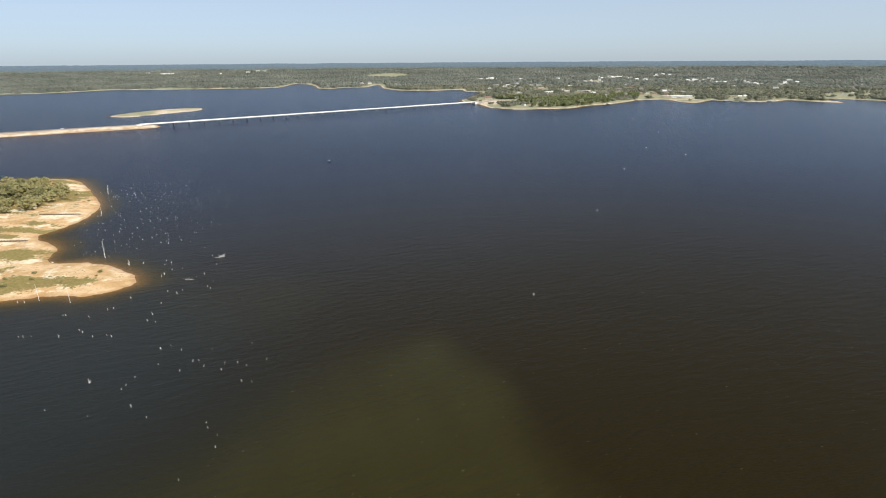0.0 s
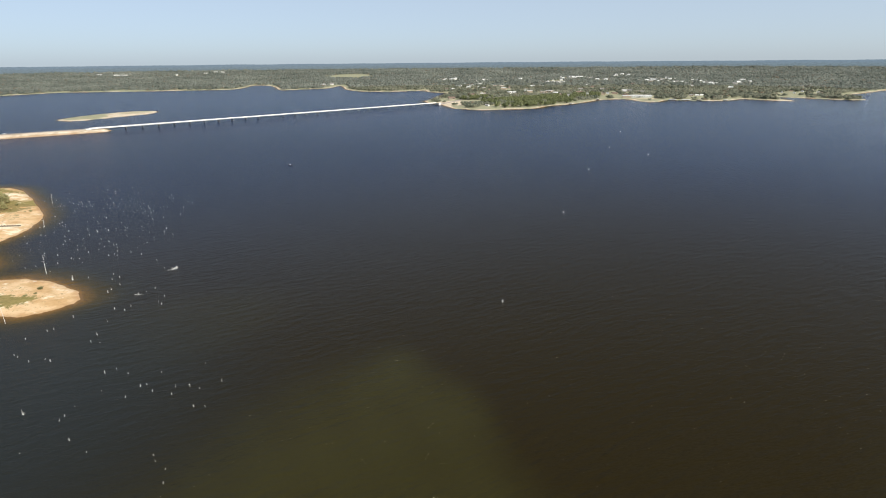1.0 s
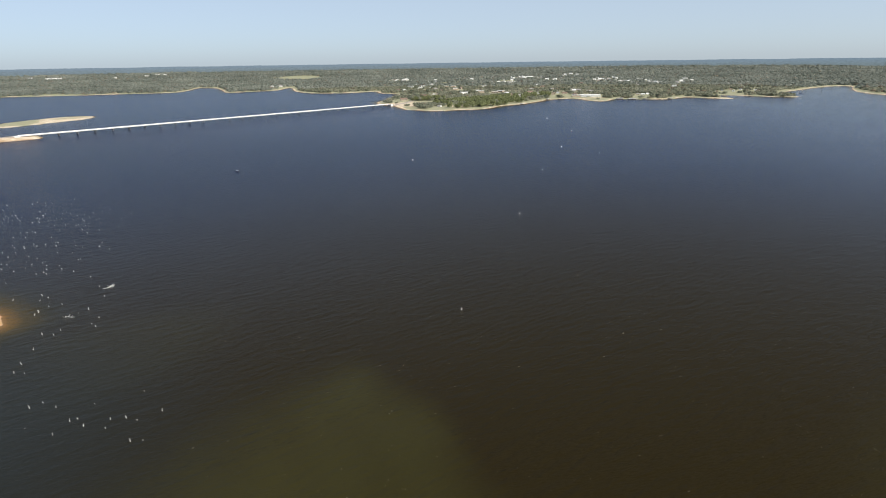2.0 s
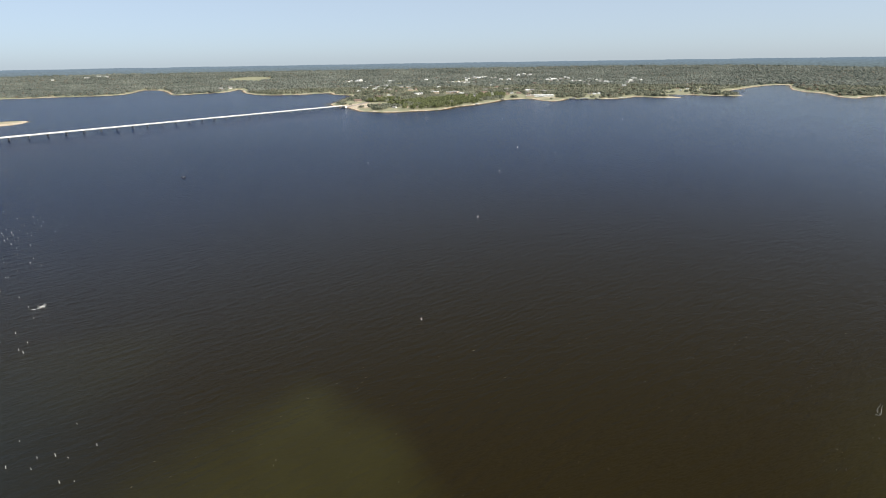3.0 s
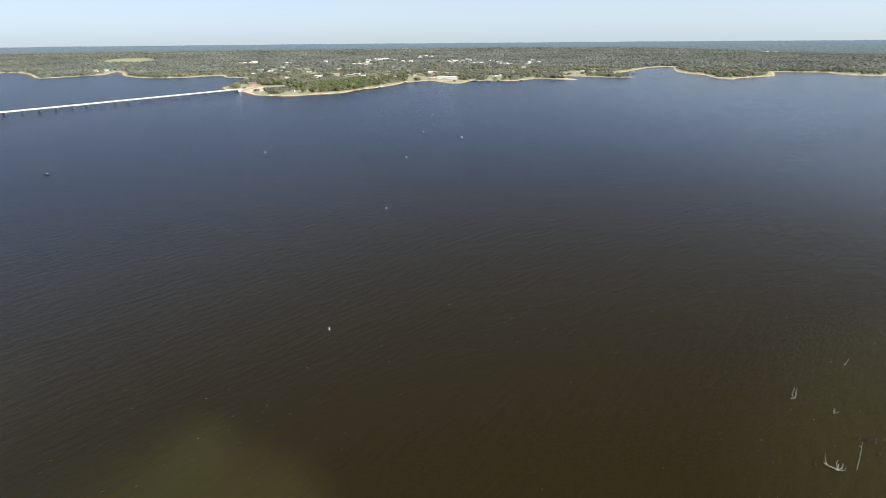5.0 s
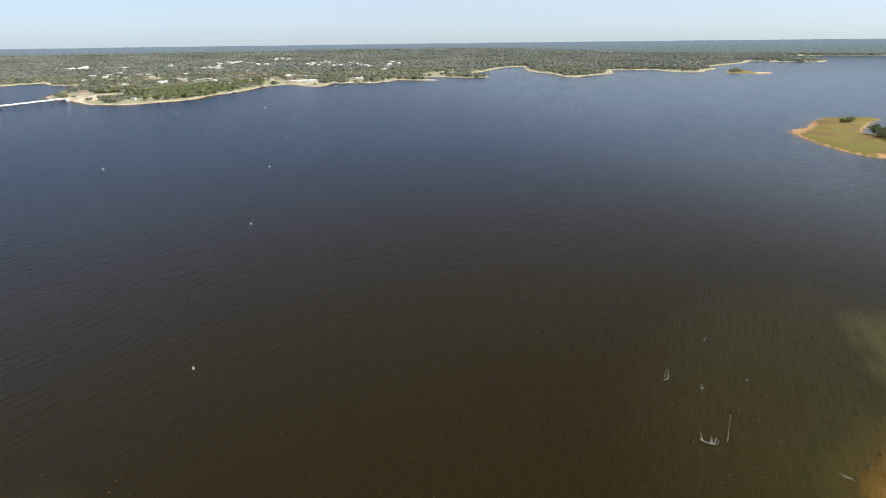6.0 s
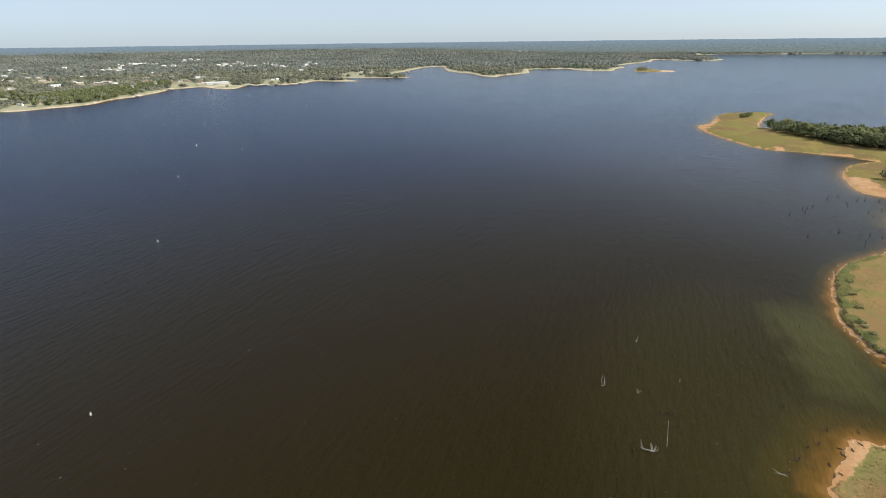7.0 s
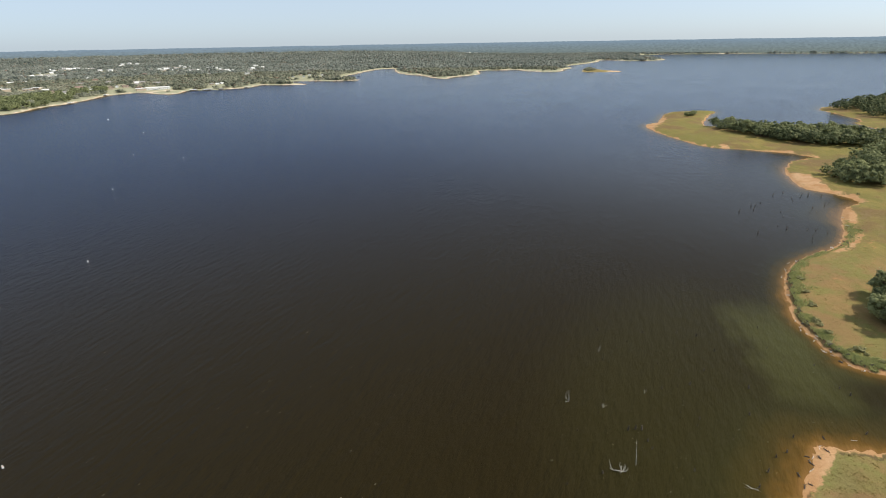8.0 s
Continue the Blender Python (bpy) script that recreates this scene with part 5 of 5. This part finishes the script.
STUMPS_E = [(538.2, 154.8), (528, 152.2), (545.8, 150.4), (554.2, 150.8), (518.4, 137.2), (507.2, 132.8), (557.8, 137.8), (530.4, 131.4), (457.6, 130.2), (459.6, 125.8),
            (458.2, 118.8), (491.6, 152.8), (454.8, 147.2), (648, 196), (650.4, 188.8), (648.4, 299.4), (640, 300.4), (561.4, 347.8), (513, 262.6), (520.4, 206.2),
            (473.2, 176.2), (430.6, 153.4), (519.4, 193), (510.4, 164.6), (509.6, 309), (696, 234.4), (680.2, 220.6), (555.4, 146.4), (543.2, 130.2), (434, 123.2),
            (516, 418.8), (486.8, 430), (522.2, 339.2), (729, 232.6)]
dark_stumps = [stump(420 + k, 2.0, 0.64, M_WETWOOD, RS, "dark stumps in the shallows") for k in range(5)]
put_stumps(dark_stumps, STUMPS_D, rng, 0.3, 0.75)
cove_stumps = [stump(430 + k, 2.0, 0.66, M_WETWOOD, RS, "dark stumps in the cove") for k in range(4)]
more_cove = np.c_[rng.uniform(440, 560, 12), rng.uniform(118, 190, 12)]
put_stumps(cove_stumps, STUMPS_E + [tuple(p) for p in more_cove[lie(more_cove)[0] < -0.3]], rng, 0.35, 0.85)


def snag(seed, x, y, limbs, reach, thick, label, wood=None, flat=0.4):
    """A dead tree with bare curving limbs, fallen or standing in the lake."""
    rng = np.random.RandomState(seed)
    wood = wood or M_DEAD
    top = empty("dead_snag", label, "dead tree", at=pose(x, y, 0, 0, 0, rng.uniform(0, 360)))
    bm = bmesh.new()
    bmesh.ops.create_icosphere(bm, subdivisions=2, radius=thick * 1.2)
    for v in bm.verts:
        v.co *= rng.uniform(0.7, 1.25)
        v.co.z *= 0.6
    part("root_ball", bm, wood, top)
    lead = rng.uniform(0, 6.28)
    for k in range(limbs):
        a = lead + (rng.uniform(-2.3, 2.3) if k else 3.1)
        r = reach * (1.15 if k == 0 else rng.uniform(0.35, 0.85))
        up = (0.25 * r * (1 - flat) + 0.12 if flat > 0.35 else r * 1.1) if k == 0 else r * rng.uniform(0.3, 1.3) * (1 - flat) + 0.15
        bend = rng.uniform(-0.6, 0.6)
        rise = (0.25, 0.6) if flat > 0.35 else (0.52, 0.82)
        r = r if flat > 0.35 else r * (0.22 if k == 0 else 0.5)
        mid = (math.cos(a + bend) * r * 0.5, math.sin(a + bend) * r * 0.5, up * (rise[0] + rng.uniform(-0.1, 0.12)))
        far = (math.cos(a + bend * 0.4) * r * 0.85, math.sin(a + bend * 0.4) * r * 0.85, up * (rise[1] + rng.uniform(-0.08, 0.08)))
        end = (math.cos(a) * r, math.sin(a) * r, up)
        fat = thick * rng.uniform(0.45, 0.9)
        limb = part("limb", tube([(0, 0, 0), mid, far, end], (fat, fat * 0.7, fat * 0.4, fat * 0.12), 6), wood, top)
        if rng.uniform() < 0.6:
            b = a + rng.choice([-0.8, 0.8])
            part("twig", tube([mid, (mid[0] + math.cos(b) * r * 0.3, mid[1] + math.sin(b) * r * 0.3, mid[2] + r * 0.22)], (fat * 0.35, fat * 0.1), 5), wood, limb)


def pole(x, y, tall, thick, lean, label, wood=None):
    """A bare standing trunk with a few broken limbs."""
    top = empty("standing_snag", label, "dead tree", "bare standing trunks", pose(x, y, 0))
    tx, ty = lean
    part("trunk", tube([(0, 0, -1.2), (tx * 0.4, ty * 0.4, tall * 0.4), (tx, ty, tall)], (thick, thick * 0.7, thick * 0.25), 7), wood or M_DEAD, top)
    for k, (f, a) in enumerate(((0.45, 0.6), (0.62, 3.5), (0.8, 1.9))):
        p = (tx * f, ty * f, tall * f)
        part("broken_limb", tube([p, (p[0] + math.cos(a) * tall * 0.12, p[1] + math.sin(a) * tall * 0.12, p[2] + tall * 0.08)], (thick * 0.3, thick * 0.1), 5), wood or M_DEAD, top)


def drowned(x, y, label, limbs):
    """A dead tree in the lake, limb by limb; each limb is a line of (across, along, up) with its thickness at the foot."""
    top = empty("dead_snag", label, "dead tree", at=pose(x, y, 0, 0, 0, -48))
    for fat, line in limbs:
        n = len(line)
        part("limb", tube(line, [0.56 * fat * (1 - 0.8 * k / (n - 1)) for k in range(n)], 6), M_SNAG, top)
    return top


drowned(168.7, 128.9, "pale uprooted tree with curling limbs lying in water",
        [(0.24, [(1.2, 0, 0.1), (-0.2, 0.1, 0.4), (-1.5, 0.3, 0.5), (-2.6, 0.2, 1.2), (-3.2, 0.0, 2.0)]), (0.15, [(-1.6, 0.3, 0.4), (-2.2, 0.9, 1.3), (-2.6, 1.2, 2.8), (-2.7, 1.2, 3.7)]),
         (0.20, [(0.9, 0, 0.0), (0.6, 0.3, 1.1), (0.2, 0.4, 2.2), (0.5, 0.5, 3.1)]), (0.18, [(1.2, 0, 0.1), (1.7, -0.2, 1.1), (1.8, -0.2, 2.3), (1.4, -0.1, 3.0)]),
         (0.16, [(1.1, 0, 0.2), (1.0, 0.7, 0.9), (1.2, 1.4, 1.3)]), (0.17, [(1.2, -0.1, 0.1), (2.1, -0.5, 0.7), (2.6, -0.4, 1.5), (2.4, -0.2, 2.2)]),
         (0.14, [(0.8, -0.2, 0.2), (0.3, -1.0, 0.5), (-0.2, -1.3, 1.0)]), (0.13, [(1.3, 0.1, 0.1), (1.9, 0.9, 0.6), (2.4, 1.4, 0.7)])])
drowned(190.2, 158.2, "pale forked snag rising out of the water",
        [(0.24, [(0.5, 0, -0.5), (0.6, 0, 1.2), (0.35, 0.1, 2.6), (0.5, 0.1, 4.2)]), (0.20, [(0.4, 0, 0.1), (-0.4, 0, 0.9), (-0.8, 0.1, 1.5)]),
         (0.15, [(-0.3, 0.2, 0.6), (-0.6, 0.3, 2.2), (-0.2, 0.3, 3.4), (-0.4, 0.3, 4.4)]), (0.20, [(-0.9, -0.8, 0.0), (-0.3, -0.9, 0.25), (0.3, -0.8, 0.15)])])
drowned(194.4, 146.6, "small dead snag with a low side branch",
        [(0.20, [(0, 0, -0.5), (0.1, 0, 0.9), (0.0, 0.1, 2.2)]), (0.13, [(0.1, 0, 0.2), (0.9, 0.1, 0.6), (1.6, 0.2, 1.0)]), (0.10, [(0.05, 0, 0.8), (-0.4, 0.1, 1.3), (-0.5, 0.1, 1.7)])])
drowned(212, 139, "small grey snag standing in brown water", [(0.16, [(0, 0, -0.5), (0.1, 0, 0.8), (-0.1, 0.1, 1.7)]), (0.1, [(0.05, 0, 0.5), (0.6, 0, 1.0), (0.7, 0, 1.4)])])
snag(504, 228.2, 165, 3, 2.6, 0.12, "thin pale snag leaning in the water", flat=0.1)
snag(505, 223, 160.6, 3, 2.2, 0.12, "thin grey snag just above the water", M_WETWOOD, 0.2)
snag(506, 243.8, 173.4, 3, 2.2, 0.12, "small grey snag in open water", M_WETWOOD, 0.3)
snag(507, 263.2, 146, 3, 2.2, 0.12, "small dark snag in open water", M_WETWOOD, 0.3)
snag(508, -139.8, 190.4, 8, 2.2, 0.14, "bleached tangle of roots standing in the lake", flat=0.2)
snag(509, -143.2, 341.2, 5, 4.8, 0.24, "bleached fallen tree top lying on the water", flat=0.75)
snag(510, -148.4, 301, 3, 3.6, 0.16, "bleached branch lying on the water", flat=0.85)
snag(511, 187, 97, 6, 3.4, 0.05, "thin bare branches lying in brown shallows", flat=0.8)
snag(512, -196, 326, 5, 2.8, 0.28, "bleached root stock near the sandy tip", flat=0.3)
pole(174.6, 126, 9.2, 0.07, (0.6, 1), "tall thin pale dead trunk standing in the lake")
pole(-218, 338.4, 11, 0.15, (-1.4, 2.4), "tall bleached dead trunk standing in the lake")
pole(-214.4, 270.8, 9.2, 0.13, (-1.8, 2), "leaning bleached trunk at the water's edge")
pole(-196.4, 268.4, 9.2, 0.13, (-1.8, 2), "leaning bleached trunk at the water's edge")
pole(-281, 444, 7.2, 0.16, (-0.4, 1), "bleached dead trunk beside the sandy point")
pole(-321, 524, 8.8, 0.18, (0.4, 0.8), "thin bleached trunk standing off the spit")


def driftwood(x, y, z, turn, length, thick, wood, label):
    top = empty("driftwood_log", label, "log", "driftwood on the shore", pose(x, y, z, 0, 0, turn))
    r = np.random.RandomState(int(x * 7 + y * 3) % 1000)
    part("trunk", tube([(-length / 2, 0, thick * 0.7), (0, r.uniform(-0.2, 0.2), thick * 0.8), (length / 2, 0, thick * 0.6)], (thick, thick * 0.85, thick * 0.4), 7), wood, top)
    for k in range(4):
        part("branch_stub", tube([(length * (0.22 * k - 0.35), 0, thick), (length * (0.22 * k - 0.30 + r.uniform(-0.1, 0.1)), r.uniform(-0.6, 0.6), thick + length * 0.22)], (thick * 0.5, thick * 0.15), 5), wood, top)


def log_set(rows, wood, label):
    for x, y, turn, length, thick in rows:
        driftwood(x, y, max(height(x, y), -0.04), turn, length * 0.5, thick * 0.40, wood, label)


log_set([(225, 85.4, 30, 3.6, 0.4), (211.6, 87.8, 110, 2.8, 0.48), (209.8, 86.8, 20, 3.2, 0.44), (209, 86.2, 70, 3.6, 0.4), (213.4, 84.8, 40, 3.4, 0.44),
         (218.4, 83.8, 60, 4.4, 0.48), (201.4, 88.2, 35, 3.8, 0.52), (197.2, 85.8, 10, 4, 0.44), (199, 84.8, 80, 3, 0.4), (389.2, 122.4, 30, 6, 0.7), (454.2, 106, 40, 6.4, 0.7),
         (438.8, 106, 30, 6.8, 0.7), (352, 120.6, 100, 4.4, 0.6), (343.4, 118.2, 95, 5.2, 0.6), (333.2, 115.2, 70, 4.4, 0.56), (318.6, 109.4, 60, 5.2, 0.56), (305.8, 104, 55, 4.8, 0.56)],
        M_WETWOOD, "dark weathered log lying on orange sand")
log_set([(219, 85.6, 5, 5.2, 0.14), (212.4, 86.4, 175, 4.4, 0.14), (205.8, 85.6, 160, 5, 0.14), (229.6, 78, 120, 4, 0.2), (372, 126, 20, 5.6, 0.32), (360, 125.2, 10, 4.8, 0.32),
         (384, 126.8, 160, 4.8, 0.32), (428, 112.4, 150, 5.2, 0.32), (480, 111.2, 80, 5.2, 0.32), (502, 116.4, 60, 5.2, 0.32), (298.6, 99.6, 55, 4.4, 0.32), (293.8, 94.4, 60, 4, 0.3),
         (-247, 330.4, 75, 5.2, 0.4), (-200, 314, 160, 4.8, 0.32), (-216, 324, 10, 4.8, 0.32)], M_DEAD, "bleached driftwood log lying along the waterline")

rim = rounded(RIGHT_SHORE, 10)
rim = rim[(rim[:, 0] < 480) & (rim[:, 1] > 78)]
rng = np.random.RandomState(93)
log_set([(*(rim[k] + rng.uniform(-1.8, 1.0, 2)), rng.uniform(0, 180), rng.uniform(1.4, 4.2), rng.uniform(0.16, 0.36)) for k in rng.randint(0, len(rim), 26)],
        M_DEAD, "small bleached stick stranded at the waterline")
log_set([(*(rim[k] + rng.uniform((1.0, -3.2), (3.2, -0.8))), rng.uniform(0, 180), rng.uniform(1.6, 3.6), rng.uniform(0.5, 1.0)) for k in rng.randint(0, len(rim), 34)],
        M_WETWOOD, "dark root stock under the eroded bank edge")


def timber_wall(x, y, turn, length):
    """A low wall of dark planks on posts along the sand."""
    top = empty("timber_wall", "low dark timber retaining wall across the sand", "wall", "timber walls on the spit", pose(x, y, height(x, y), 0, 0, turn))
    n = int(length / 2)
    for k in range(n):
        part("plank", box(1.96, 0.16, 0.8, (k + 0.5) * 2, 0, -0.2, 0.03), M_BARK, top)
        part("post", tube([(k * 2.0, 0.18, -0.5), (k * 2.0, 0.18, 1.1)], (0.14, 0.12), 6), M_WETWOOD, top)


timber_wall(-330, 441, 0, 34)
timber_wall(-331, 368, 2, 42)


def cabin(x, y, turn, wx, wy):
    top = house(20, wx, wy, 2.6, M_BRICK, M_ROOFW, "small cabin with a pale roof among grove trees", "house", "cabins on the spit")
    top.matrix_basis = pose(x, y, height(x, y) + 0.1, 0, 0, turn)


cabin(-350, 461, -14, 6.4, 3.6)
cabin(-367, 448, 10, 6.0, 3.6)


def pickup(x, y, turn):
    top = empty("pickup_truck", "white pickup truck parked on the causeway road", "truck", at=pose(x, y, height(x, y) + 0.10, 0, 0, turn))
    body = part("body", box(5.4, 1.9, 0.65, 0, 0, 0.5, 0.12), M_WHITE, top)
    part("cab", box(2.3, 1.75, 0.75, 0.3, 0, 1.15, 0.2), M_WHITE, top)
    part("windscreen", box(0.06, 1.5, 0.5, 1.44, 0, 1.28), M_GLASS, top)
    part("side_window", box(1.7, 0.05, 0.4, 0.3, -0.88, 1.32), M_GLASS, top)
    part("side_window", box(1.7, 0.05, 0.4, 0.3, 0.88, 1.32), M_GLASS, top)
    part("load_bed", box(1.7, 1.6, 0.05, -1.75, 0, 1.152, 0.01), M_DARK, top)
    for a in (-1.7, 1.7):
        for b in (-0.86, 0.86):
            w = part("wheel", tube([(a, b - 0.11, 0.38), (a, b + 0.11, 0.38)], (0.38, 0.38), 16), M_DARK, top)
            part("rim", tube([(a, b - 0.125, 0.38), (a, b + 0.125, 0.38)], (0.2, 0.2), 10), M_METAL, w)
    for b in (-0.65, 0.65):
        part("headlight", box(0.06, 0.35, 0.18, 2.69, b, 0.82), M_GLASS, body)


pickup(-690, 1031, 34)


def flecks():
    """Scraps of reed and foam drifting on the water."""
    rng = np.random.RandomState(90)
    xy = np.concatenate([np.c_[rng.uniform(-80, 260, 420), rng.uniform(124, 260, 420)], np.c_[rng.uniform(-20, 220, 160), rng.uniform(200, 420, 160)],
                         np.c_[rng.uniform(140, 270, 260), rng.uniform(84, 180, 260)]])
    xy = xy[lie(xy)[0] < -0.5]
    n = len(xy)
    a, half, w = -WIND + rng.normal(0, 0.5, n), rng.uniform(0.1, 0.6, n), rng.uniform(0.03, 0.08, n)
    d = np.c_[np.cos(a), -np.sin(a)]
    q = np.c_[d[:, 1], -d[:, 0]]
    lo, hi = np.full((n, 1), -0.04), rng.uniform(0.04, 0.12, (n, 1))
    c = [np.c_[xy + d * half[:, None] * u + q * w[:, None] * s, z] for u, s, z in ((-1, 0, lo), (0, -1, lo), (1, 0, lo), (0.2, 1, lo), (0, 0, hi))]
    v = np.stack(c, 1).reshape(-1, 3)
    base = (np.arange(n) * 5)[:, None]
    t = np.concatenate([base + k for k in ((0, 1, 4), (1, 2, 4), (2, 3, 4), (3, 0, 4))])
    tagged(sheet("floating_scraps", v, t, M_FLECK, {}, smooth=False), "small pale scraps of reed drifting on the water", "debris", kind="stuff")


flecks()
